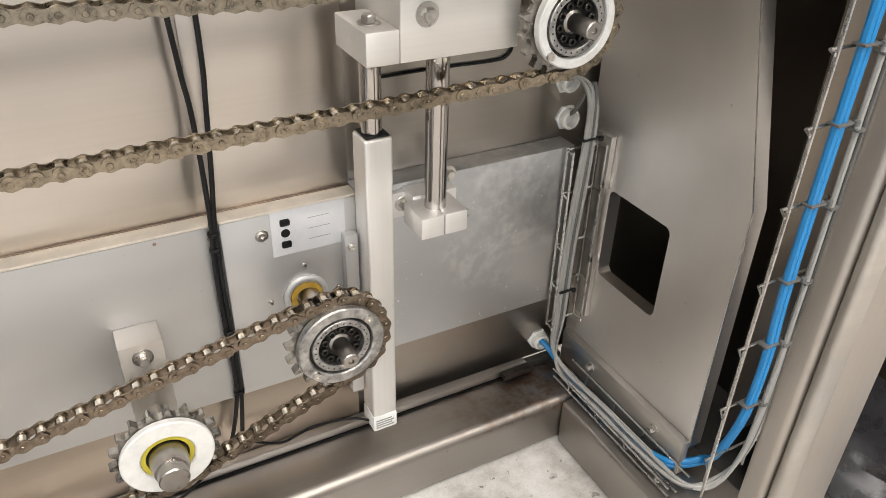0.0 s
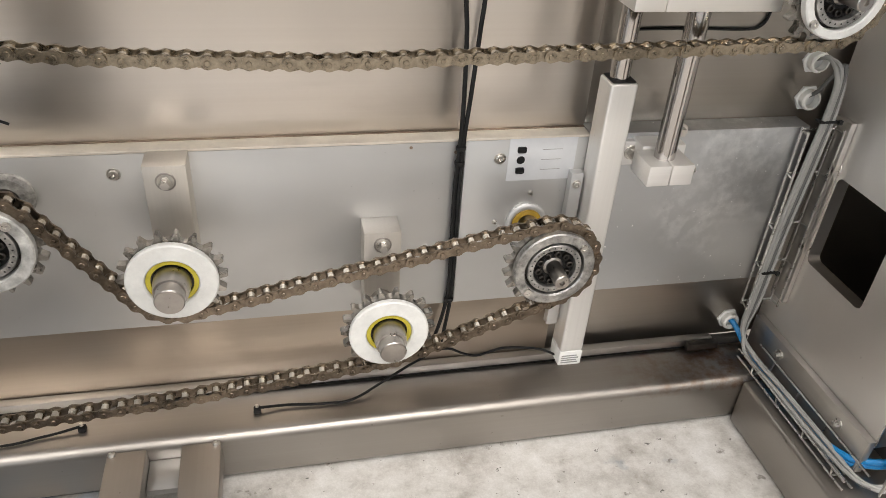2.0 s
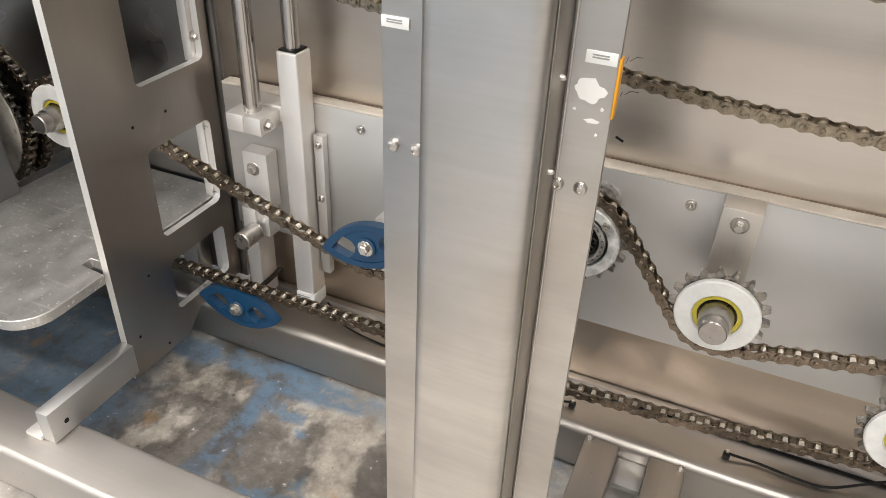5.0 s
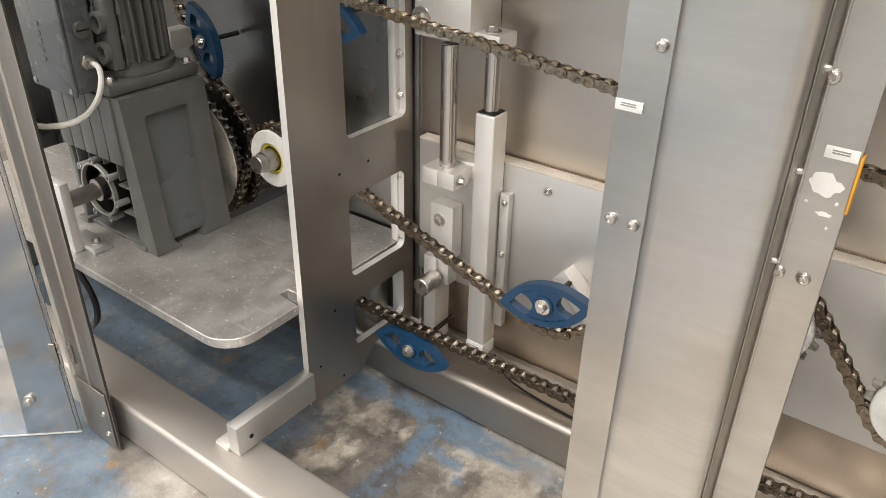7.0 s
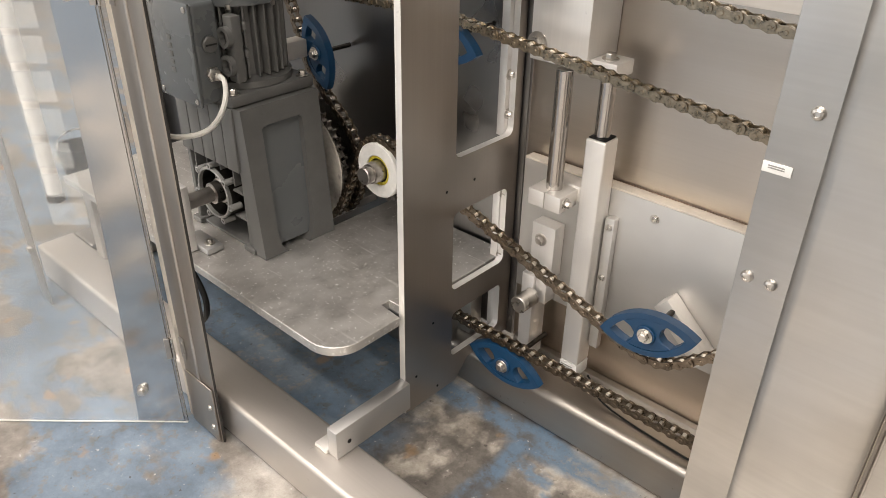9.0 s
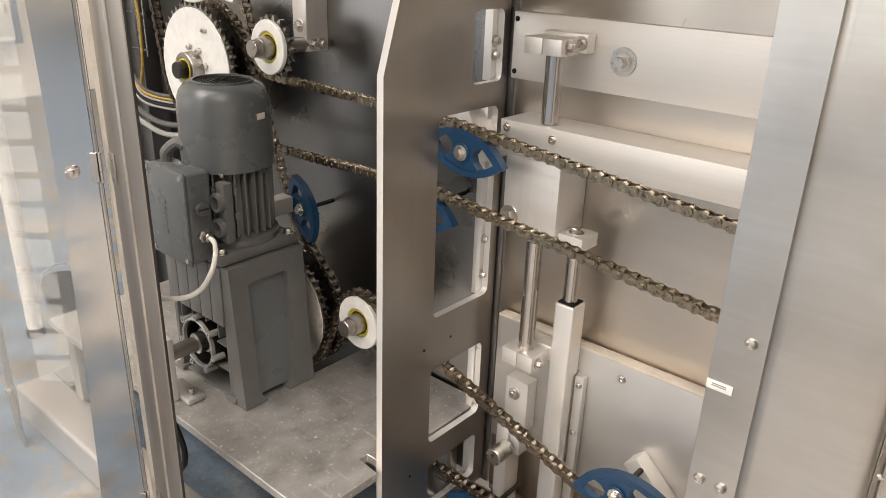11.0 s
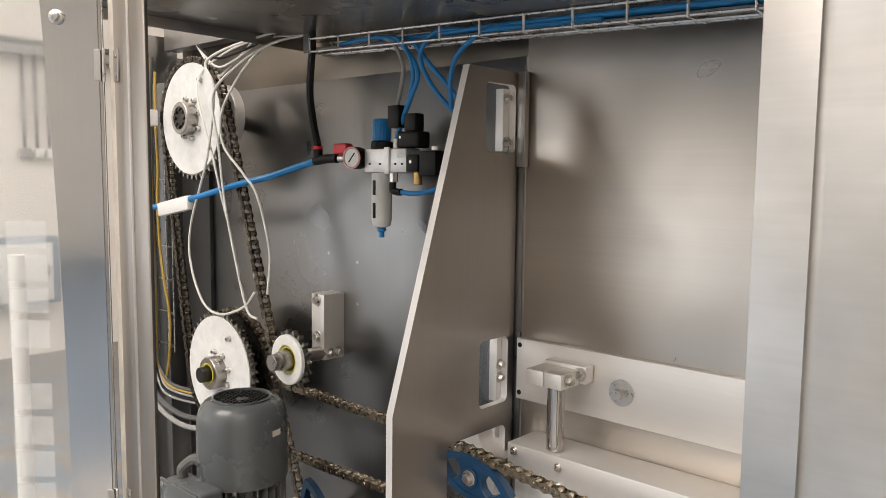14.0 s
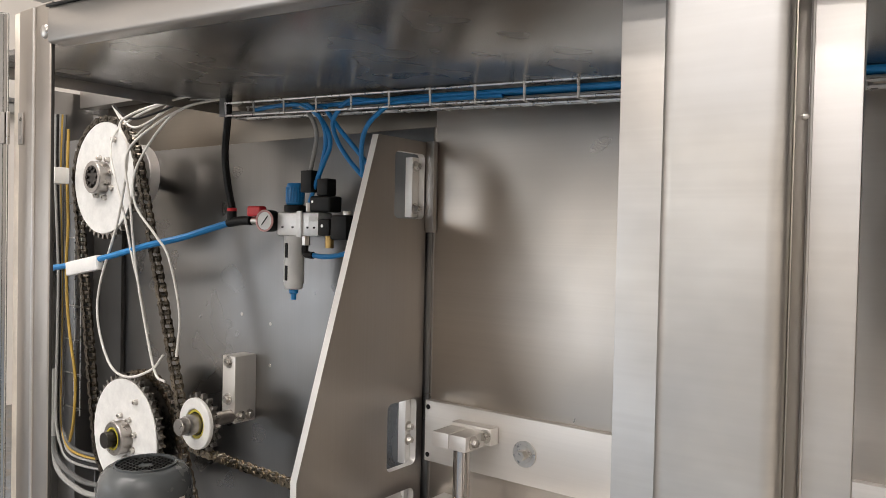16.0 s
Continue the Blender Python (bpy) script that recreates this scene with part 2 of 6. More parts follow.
PINK = plain("pink_rim_plastic", (0.60, 0.30, 0.28), 0.35, 0, 0.1, 60, 0)
ORANGE = plain("orange_plastic", (0.75, 0.33, 0.01), 0.45, 0, 0.1, 60, 0)
BRASS = plain("brass", (0.62, 0.42, 0.16), 0.32, 1.0, 0.2, 60, 0)
LETTER = plain("white_lettering", (0.50, 0.51, 0.50), 0.5, 0, 0.05, 40, 0)
LETTER.node_tree.nodes["Principled BSDF"].inputs["Alpha"].default_value = 0.17
# near-black for shaded gaps as well as rubber seals
DARK = plain("near_black", (0.035, 0.033, 0.03), 0.55, 0, 0.2, 8)
PLASTER = plain("cream_wall_paint", (0.72, 0.685, 0.635), 0.7, 0, 0.10, 1.2, 0.1)
CEILP = plain("white_ceiling_paint", (0.36, 0.35, 0.335), 0.8, 0, 0.08, 1.0, 0.1)
BAG = plain("black_bin_liner", (0.02, 0.02, 0.022), 0.28, 0, 0.3, 20, 0.5)



def oiled_west(material, x0, x1, dark):
    """Old black grease on the chain where it runs round the big wheels of the motor bay."""
    t = material.node_tree
    p = t.nodes["Principled BSDF"]
    was = p.inputs["Base Color"].links[0].from_socket
    g = t.nodes.new("ShaderNodeNewGeometry")
    xyz = t.nodes.new("ShaderNodeSeparateXYZ")
    link(t, g.outputs["Position"], xyz.inputs[0])
    a = t.nodes.new("ShaderNodeMath")
    a.operation = "ADD"
    link(t, xyz.outputs["X"], a.inputs[0])
    link(t, span(t, noise_at(t, 12, (1, 1, 1), 4, 0.7), 0.2, 0.8, -0.25, 0.25), a.inputs[1])
    link(t, mix(t, span(t, a.outputs[0], x0, x1, 0, 0.85), was, dark), p.inputs["Base Color"])


oiled_west(CHAINM, -1.62, -1.95, (0.055, 0.048, 0.04))


def rusty(material, x0, x1, z0):
    """Brown bleeding stains on a beam's upper edge near its welded end."""
    t = material.node_tree
    p = t.nodes["Principled BSDF"]
    was = p.inputs["Base Color"].links[0].from_socket
    g = t.nodes.new("ShaderNodeNewGeometry")
    xyz = t.nodes.new("ShaderNodeSeparateXYZ")
    link(t, g.outputs["Position"], xyz.inputs[0])
    a = t.nodes.new("ShaderNodeMath")
    a.operation = "MULTIPLY"
    link(t, span(t, xyz.outputs["X"], x0, x1), a.inputs[0])
    link(t, span(t, xyz.outputs["Z"], z0, z0 + 0.012), a.inputs[1])
    b = t.nodes.new("ShaderNodeMath")
    b.operation = "MULTIPLY"
    link(t, a.outputs[0], b.inputs[0])
    link(t, span(t, noise_at(t, 28, (1, 1, 1), 6, 0.7), 0.42, 0.62, 0, 0.8), b.inputs[1])
    link(t, mix(t, b.outputs[0], was, (0.20, 0.085, 0.035)), p.inputs["Base Color"])


rusty(BEAM, 0.45, 0.70, 0.082)


def glass_material():
    m, t, p = nodes_of("clear_glazing")
    p.inputs["Base Color"].default_value = (0.96, 0.98, 0.98, 1)
    p.inputs["Transmission Weight"].default_value = 0.94
    p.inputs["IOR"].default_value = 1.45
    n = noise_at(t, 6, (1, 1, 1), 4, 0.6)
    link(t, span(t, n, 0.4, 0.75, 0.02, 0.09), p.inputs["Roughness"])
    return m


def floor_material():
    """Worn concrete: bleached in the right bay, oily brown in the left bay, flaking blue paint in the aisle."""
    m, t, p = nodes_of("worn_concrete_floor")

    def maths(op, a, b):
        n = t.nodes.new("ShaderNodeMath")
        n.operation = op
        for k, v in enumerate((a, b)):
            if isinstance(v, (int, float)):
                n.inputs[k].default_value = v
            else:
                link(t, v, n.inputs[k])
        return n.outputs[0]

    big = noise_at(t, 2.6, (1, 1, 1), 3, 0.55)
    patch = noise_at(t, 5.2, (1, 0.75, 1), 5, 0.55)
    drift = noise_at(t, 4.1, (0.7, 1, 1.3), 5, 0.58)
    mid = noise_at(t, 9.0, (1, 1, 1), 7, 0.66)
    wear = noise_at(t, 30.0, (1, 1, 1), 8, 0.72)
    fine = noise_at(t, 120, (1, 1, 1), 4, 0.7)
    grit = noise_at(t, 260, (1, 1, 1), 3, 0.7)
    g = t.nodes.new("ShaderNodeNewGeometry")
    xyz = t.nodes.new("ShaderNodeSeparateXYZ")
    link(t, g.outputs["Position"], xyz.inputs[0])
    blend = maths("ADD", maths("MULTIPLY", mid, 0.62), maths("MULTIPLY", wear, 0.38))
    left = span(t, maths("ADD", maths("MULTIPLY", big, 0.4), xyz.outputs["X"]), -0.1, -0.35)
    aisle = maths("MAXIMUM", span(t, xyz.outputs["Y"], 0.44, 0.34), span(t, xyz.outputs["Y"], 0.97, 1.1))
    aisle = maths("MAXIMUM", aisle, maths("MAXIMUM", span(t, xyz.outputs["X"], -2.46, -2.62), span(t, xyz.outputs["X"], 0.9, 1.05)))
    bleached = ramp(t, blend, [(0.34, (0.30, 0.28, 0.25)), (0.44, (0.44, 0.42, 0.39)), (0.51, (0.54, 0.525, 0.495)), (0.66, (0.68, 0.67, 0.65))])
    oily = ramp(t, blend, [(0.34, (0.060, 0.054, 0.047)), (0.46, (0.115, 0.104, 0.092)), (0.56, (0.18, 0.165, 0.147)), (0.68, (0.34, 0.32, 0.29))])
    worn = ramp(t, blend, [(0.34, (0.16, 0.14, 0.115)), (0.44, (0.30, 0.27, 0.23)), (0.54, (0.46, 0.42, 0.365)), (0.68, (0.66, 0.62, 0.56))])
    ground = mix(t, left, bleached, oily)
    # scraped pale patches in the oily part
    ground = mix(t, maths("MULTIPLY", left, span(t, patch, 0.48, 0.53, 0, 0.9)), ground, worn)
    pale = ramp(t, blend, [(0.34, (0.22, 0.20, 0.18)), (0.44, (0.39, 0.365, 0.33)), (0.54, (0.52, 0.49, 0.455)), (0.68, (0.68, 0.65, 0.61))])
    west = span(t, maths("ADD", maths("MULTIPLY", big, 1.8), xyz.outputs["X"]), -0.2, -0.5)
    trodden = ramp(t, blend, [(0.34, (0.075, 0.066, 0.056)), (0.45, (0.15, 0.135, 0.118)), (0.54, (0.22, 0.20, 0.178)), (0.68, (0.38, 0.36, 0.33))])
    ground = mix(t, aisle, ground, mix(t, west, pale, trodden))
    ground = mix(t, maths("MULTIPLY", maths("MULTIPLY", aisle, west), span(t, patch, 0.43, 0.37, 0, 0.8)), ground, oily)
    paint = mix(t, span(t, mid, 0.35, 0.65), (0.080, 0.130, 0.190), (0.150, 0.230, 0.320))
    bay_side = maths("SUBTRACT", 1.0, aisle)
    some = maths("MULTIPLY", maths("MULTIPLY", left, bay_side), span(t, drift, 0.535, 0.565, 0, 0.85))
    far = span(t, maths("ADD", maths("MULTIPLY", big, 0.8), xyz.outputs["X"]), -5.2, -3.1, 0.3, 1.0)
    lots = maths("MULTIPLY", maths("MULTIPLY", maths("MULTIPLY", aisle, west), far), span(t, drift, 0.465, 0.51, 0, 0.8))
    # the painted hall floor before the machine
    south = span(t, maths("ADD", maths("MULTIPLY", big, 1.2), xyz.outputs["Y"]), -0.6, -2.6)
    lots = maths("MAXIMUM", lots, span(t, maths("ADD", maths("MULTIPLY", south, 0.42), drift), 0.66, 0.74, 0, 0.9))
    under = span(t, maths("ADD", maths("MULTIPLY", patch, 0.5), xyz.outputs["X"]), -0.98, -1.12, 0, 0.8)
    some = maths("MAXIMUM", some, maths("MULTIPLY", under, bay_side))
    # paint left along two joints of the bay floor
    sway = maths("MULTIPLY", maths("SUBTRACT", drift, 0.5), 0.16)
    joint_x = span(t, maths("ABSOLUTE", maths("ADD", maths("ADD", xyz.outputs["Y"], -0.795), sway), 0), 0.045, 0.02)
    joint_x = maths("MULTIPLY", joint_x, span(t, xyz.outputs["X"], -0.72, -0.86))
    joint_y = span(t, maths("ABSOLUTE", maths("ADD", maths("ADD", xyz.outputs["X"], 1.04), sway), 0), 0.036, 0.015)
    joints = maths("MULTIPLY", maths("MULTIPLY", maths("MAXIMUM", joint_x, joint_y), bay_side), span(t, mid, 0.40, 0.50, 0.25, 0.95))
    some = maths("MAXIMUM", some, joints)
    cover = maths("MULTIPLY", maths("MAXIMUM", some, lots), span(t, wear, 0.40, 0.47, 0.35, 1.0))
    c = mix(t, cover, ground, paint)
    # rusty spill rings
    c = mix(t, span(t, noise_at(t, 11, (1, 1, 1), 3, 0.5), 0.66, 0.72, 0, 0.5), c, (0.36, 0.20, 0.07))
    c = mix(t, span(t, grit, 0.35, 0.65, 0.0, 0.12), c, (0.05, 0.045, 0.04))
    specks = noise_at(t, 48, (1, 1, 1), 5, 0.75)
    c = mix(t, span(t, specks, 0.645, 0.665, 0, 0.85), c, (0.05, 0.045, 0.04))
    c = mix(t, span(t, fine, 0.70, 0.73, 0, 0.85), c, (0.05, 0.045, 0.04))
    pits = noise_at(t, 22, (1, 1, 1), 4, 0.62)
    c = mix(t, maths("MULTIPLY", maths("SUBTRACT", 1.0, left), span(t, pits, 0.64, 0.69, 0, 0.8)), c, (0.16, 0.14, 0.12))
    chips = noise_at(t, 60, (1, 1, 1), 6, 0.72)
    c = mix(t, span(t, chips, 0.64, 0.67, 0, 0.6), c, (0.62, 0.59, 0.54))
    link(t, c, p.inputs["Base Color"])
    link(t, span(t, mid, 0.3, 0.7, 0.32, 0.6), p.inputs["Roughness"])
    bump(t, p, mid, 0.3, 0.004)
    return m


GLASS, FLOOR = glass_material(), floor_material()


# ---- mesh tools ----
class Build:
    """A mesh in world metres, turned into one part."""

    def __init__(self):
        self.bm = bmesh.new()

    def _bevel(self, verts, r, seg=2):
        if r > 0:
            edges = list({e for v in verts for e in v.link_edges})
            bmesh.ops.bevel(self.bm, geom=edges, offset=r, segments=seg, affect="EDGES", profile=0.5)

    def box(self, x0, x1, y0, y1, z0, z1, r=0.0015, seg=2, m=None):
        mat = Matrix.LocRotScale(((x0 + x1) / 2, (y0 + y1) / 2, (z0 + z1) / 2), None, (abs(x1 - x0), abs(y1 - y0), abs(z1 - z0)))
        made = bmesh.ops.create_cube(self.bm, size=1, matrix=(m @ mat) if m else mat)
        self._bevel(made["verts"], r, seg)
        return self

    def prism(self, pts, to3, depth, r=0.0):
        """A polygon (2D points) placed by to3(u, v) and pushed along the vector depth."""
        vs = [self.bm.verts.new(to3(u, v)) for u, v in pts]
        f = self.bm.faces.new(vs)
        ex = bmesh.ops.extrude_face_region(self.bm, geom=[f])
        new_v = [g for g in ex["geom"] if isinstance(g, bmesh.types.BMVert)]
        bmesh.ops.translate(self.bm, verts=new_v, vec=depth)
        if r:
            self._bevel(vs + new_v, r, 1)
        return self

    def lathe(self, profile, at, axis="y", seg=32, m=None):
        """Turn (radius, along) points about an axis through at."""
        rings = []
        for rad, h in profile:
            ring = []
            for k in range(seg if rad > 1e-6 else 1):
                a = 2 * math.pi * k / seg
                u, w = rad * math.cos(a), rad * math.sin(a)
                v = Vector((u, h, w)) if axis == "y" else Vector((u, w, h)) if axis == "z" else Vector((h, u, w))
                if m:
                    v = m @ v
                ring.append(self.bm.verts.new(v + Vector(at)))
            rings.append(ring)
        for a, b in zip(rings, rings[1:]):
            for k in range(seg):
                if len(a) == 1 and len(b) == 1:
                    continue
                q = [a[k % len(a)], a[(k + 1) % len(a)], b[(k + 1) % len(b)], b[k % len(b)]]
                q = [v for n, v in enumerate(q) if v not in q[:n]]
                if len(q) > 2:
                    self.bm.faces.new(q)
        return self

    def cyl(self, at, r, h0, h1, axis="y", seg=24, ch=0.001):
        s = 1 if h1 > h0 else -1
        return self.lathe([(0, h0), (r - ch, h0), (r, h0 + s * ch), (r, h1 - s * ch), (r - ch, h1), (0, h1)], at, axis, seg)

    def hexa(self, at, af, h0, h1, axis="y", m=None):
        r = af / math.sqrt(3)
        s = 1 if h1 > h0 else -1
        return self.lathe([(0, h0), (r, h0), (r, h1 - s * 0.0015), (r * 0.86, h1), (0, h1)], at, axis, 6, m)

    def tube(self, pts, r, seg=8, fine=6, closed=False):
        """A round section swept along a smooth line through pts."""
        P = [Vector(p) for p in pts]
        line = []
        n = len(P)
        for k in range(n if closed else n - 1):
            a, b = P[k], P[(k + 1) % n]
            p0 = P[k - 1] if (k or closed) else a + (a - b)
            p3 = P[(k + 2) % n] if (k + 2 < n or closed) else b + (b - a)
            for s in range(fine):
                u = s / fine
                line.append(0.5 * ((2 * a) + (b - p0) * u + (2 * p0 - 5 * a + 4 * b - p3) * u * u + (3 * a - p0 - 3 * b + p3) * u ** 3))
        if not closed:
            line.append(P[-1])
        side = None
        rings = []
        for k, c in enumerate(line):
            d = (line[min(k + 1, len(line) - 1)] - line[max(k - 1, 0)]).normalized()
            if side is None:
                side = d.orthogonal().normalized()
            side = (side - d * side.dot(d)).normalized()
            up = d.cross(side)
            rings.append([self.bm.verts.new(c + r * (side * math.cos(2 * math.pi * s / seg) + up * math.sin(2 * math.pi * s / seg))) for s in range(seg)])
        for a, b in zip(rings, rings[1:]):
            for s in range(seg):
                self.bm.faces.new((a[s], a[(s + 1) % seg], b[(s + 1) % seg], b[s]))
        if not closed:
            self.bm.faces.new(rings[0])
            self.bm.faces.new(rings[-1])
        return self

    def done(self, name, mat, parent=None, label="", smooth=None):
        bm = self.bm
        bmesh.ops.recalc_face_normals(bm, faces=bm.faces)
        if parent is not None:
            base = parent.location if parent.parent is None else parent.location + parent.parent.location
            bmesh.ops.translate(bm, verts=bm.verts, vec=-base)
        me = bpy.data.meshes.new(name)
        bm.to_mesh(me)
        bm.free()
        me.materials.append(mat)
        for q in me.polygons:
            q.use_smooth = True
        me.set_sharp_from_angle(angle=radians(32))
        ob = new(name, me)
        if parent is not None:
            ob.parent = parent
        if label:
            ob["label"] = label
        return ob


def thing(name, at, label, category, group="", kind=""):
    ob = new(name)
    ob.location = at
    ob.empty_display_size = 0.02
    return tagged(ob, label, category, group, kind)


def bolt(parent, at, af=0.017, axis="y", out=-1, washer=True, h=0.008):
    """A hexagon head with its washer, standing off a face; out is the way it points along the axis."""
    b = Build()
    if washer:
        b.cyl(at, af * 0.92, 0, out * 0.002, axis, 20, 0.0004)
    b.hexa(at, af, out * 0.002, out * (0.003 + h), axis)
    return b.done("bolt", BOLT, parent)


def button(parent, at, r=0.007, axis="y", out=-1):
    b = Build()
    b.lathe([(r, 0), (r, out * 0.0015), (r * 0.8, out * 0.0035), (r * 0.45, out * 0.0045), (r * 0.42, out * 0.003), (0, out * 0.003)], at, axis, 16)
    return b.done("button_screw", BOLT, parent)


def socket(parent, at, r=0.008, axis="y", out=-1):
    b = Build()
    b.lathe([(r * 1.35, 0), (r * 1.35, out * 0.001), (r, out * 0.001), (r, out * 0.0045), (r * 0.9, out * 0.005), (r * 0.5, out * 0.005), (r * 0.5, out * 0.001), (0, out * 0.001)], at, axis, 16)
    return b.done("socket_screw", BOLT, parent)


# ---- the hall ----
Build().box(-7, 6, -12, 7, -0.1, 0, 0).done("floor", FLOOR)
tagged(bpy.data.objects["floor"], "worn concrete floor with flaking blue paint", "floor", kind="structure")
for nm, qs in (("wall_west", ((-7.2, -7, -12, -10.0, -0.1, 6.2), (-7.2, -7, -10.0, -3.0, -0.1, 0.9), (-7.2, -7, -10.0, -3.0, 2.9, 6.2), (-7.2, -7, -3.0, 7, -0.1, 6.2))),
               ("wall_east", ((6, 6.2, -12, 7, -0.1, 6.2),)),
               ("wall_south", ((-7, -6.2, -12.2, -12, -0.1, 6.2), (-6.2, -2.0, -12.2, -12, -0.1, 0.9), (-6.2, -2.0, -12.2, -12, 2.9, 6.2), (-2.0, 6, -12.2, -12, -0.1, 6.2))),
               ("wall_north", ((-7, 6, 7, 7.2, -0.1, 6.2),))):
    wb = Build()
    for q in qs:
        wb.box(*q, 0)
    tagged(wb.done(nm, PLASTER), "cream painted workshop wall", "wall", kind="structure")
# window bands: a frame and mullions in each opening
w1 = tagged(thing("window_1", (-4.1, -12.1, 0.9), "long band of workshop windows in a grey frame", "window"), kind="structure")
w2 = tagged(thing("window_2", (-7.1, -6.5, 0.9), "long band of workshop windows in a grey frame", "window"), kind="structure")
for z0 in (0.9005, 2.8395):
    Build().box(-6.1995, -2.0005, -12.15, -12.09, z0, z0 + 0.06, 0.003).done("window_frame", PALE, w1)
    Build().box(-7.15, -7.09, -9.9995, -3.0005, z0, z0 + 0.06, 0.003).done("window_frame", PALE, w2)
for k in range(4):
    x = -6.1995 + 1.3796 * k
    Build().box(x, x + 0.06, -12.149, -12.091, 0.961, 2.839, 0.003).done("mullion", PALE, w1)
for k in range(6):
    y = -9.9995 + 1.3877 * k
    Build().box(-7.149, -7.091, y, y + 0.06, 0.961, 2.839, 0.003).done("mullion", PALE, w2)
tagged(Build().box(-7.2, 6.2, -12.2, 7.2, 6.2, 6.4, 0).done("ceiling", CEILP), "white painted workshop ceiling", "ceiling", kind="structure")

# ---- the machine's shell ----
frame_ = thing("base_frame", (0, 0.6, 0), "welded stainless steel base frame of square tube on the floor", "machine frame")
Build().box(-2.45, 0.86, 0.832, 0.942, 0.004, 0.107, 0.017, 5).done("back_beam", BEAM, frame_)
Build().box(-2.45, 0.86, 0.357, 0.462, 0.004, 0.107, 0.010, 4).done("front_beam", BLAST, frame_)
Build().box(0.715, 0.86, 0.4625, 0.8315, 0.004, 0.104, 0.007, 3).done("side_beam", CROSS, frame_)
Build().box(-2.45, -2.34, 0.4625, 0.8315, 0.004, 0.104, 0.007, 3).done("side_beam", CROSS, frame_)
for x0, x1 in ((-0.405, -0.345), (-0.292, -0.230)):
    Build().box(x0, x1, 0.4625, 0.8315, 0.055, 0.1, 0.003).done("cross_bar", CROSS, frame_)
Build().box(-0.3445, -0.2925, 0.77, 0.8315, 0.060, 0.072, 0.002).done("tie_plate", STEEL, frame_)
for x in (-0.405, -0.23):
    button(frame_, (x + (0.008 if x < -0.3 else -0.008), 0.826, 0.1), 0.006, "z", 1)

shell = thing("machine_wall", (-0.8, 0.96, 0.1), "brushed stainless steel sheet wall at the back of the machine", "machine wall", kind="structure")
Build().box(-1.213, 0.1555, 0.948, 0.956, 0.2755, 1.93, 0.0003).done("wall_sheet", STEEL_DARK, shell)
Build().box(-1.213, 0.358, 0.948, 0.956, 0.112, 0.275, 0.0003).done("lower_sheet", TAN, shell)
Build().box(0.1558, 0.358, 0.948, 0.956, 0.2755, 1.93, 0.0003).done("wall_sheet", STEEL_DARK, shell)
Build().box(0.36, 0.815, 0.960, 0.968, 0.112, 1.93, 0.0008).done("wall_sheet", DULL, shell)
# bay sheet's dimness under the hood is put into its darker base
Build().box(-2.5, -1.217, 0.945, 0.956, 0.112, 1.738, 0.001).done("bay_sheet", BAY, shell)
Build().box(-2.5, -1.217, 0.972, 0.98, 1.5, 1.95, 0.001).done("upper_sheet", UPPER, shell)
# near-black panel added behind the cables to darken the bay's far end
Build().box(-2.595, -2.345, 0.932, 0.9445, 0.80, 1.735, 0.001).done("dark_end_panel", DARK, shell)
Build().box(-1.2, 0.70, 0.930, 0.9475, 0.112, 0.128, 0.002).done("bottom_lip", STEEL_X, shell)
# near-black filler closes the slit over the beam and stands for its shade
Build().box(-1.2, 0.79, 0.9425, 0.958, 0.06, 0.1118, 0.001).done("gap_filler", DARK, shell)
# sheets and bottom plate coloured dark for the unlit cavity behind the side plate
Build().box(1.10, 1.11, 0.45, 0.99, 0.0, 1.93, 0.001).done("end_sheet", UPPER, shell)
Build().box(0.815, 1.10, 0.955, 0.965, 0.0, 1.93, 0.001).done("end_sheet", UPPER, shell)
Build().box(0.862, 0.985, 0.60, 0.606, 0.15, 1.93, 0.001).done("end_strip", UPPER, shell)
Build().box(0.861, 1.099, 0.47, 0.954, 0.0005, 0.02, 0.001).done("shade_plate", DARK, shell)
# added sheet that keeps light from behind out of the bay's left end
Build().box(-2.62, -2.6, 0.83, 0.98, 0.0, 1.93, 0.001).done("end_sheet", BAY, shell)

hood = thing("hood", (-0.9, 0.64, 1.8), "brushed stainless steel hood closing the top of the machine", "hood")
tilt = Matrix.Translation((-1.0, 0.36, 1.80)) @ Matrix.Rotation(radians(3.2), 4, "Y")
# soffit base is darker than the fascia's, carrying its dark reflection
Build().box(-0.884, 2.1, 0.0, 0.60, -0.014, -0.004, 0.001, 2, tilt).done("soffit", SOFFIT, hood, "underside with its dark reflection put into the colour")
Build().box(-0.888, -0.8845, 0.002, 0.60, -0.036, -0.004, 0.0008, 2, tilt).done("end_lip", STEEL_X, hood)
Build().box(-0.512, 2.0, -0.035, -0.001, -0.016, 0.041, 0.006, 3, tilt).done("fascia", STEEL_X, hood)
Build().box(-0.522, 2.0, -0.078, -0.0355, 0.046, 0.40, 0.004, 3, tilt).done("upper_cover", COVER, hood, "pale satin upper cover")
# near-black solid in place of the shaded gap between fascia and cover
Build().box(-0.518, 2.0, -0.0352, 0.30, 0.0415, 0.0455, 0.0005, 2, tilt).done("cover_gap", DARK, hood)

panel = thing("panel_rail", (-0.4, 0.93, 0.28), "flat aluminium mounting panel bolted along the wall", "mounting panel")
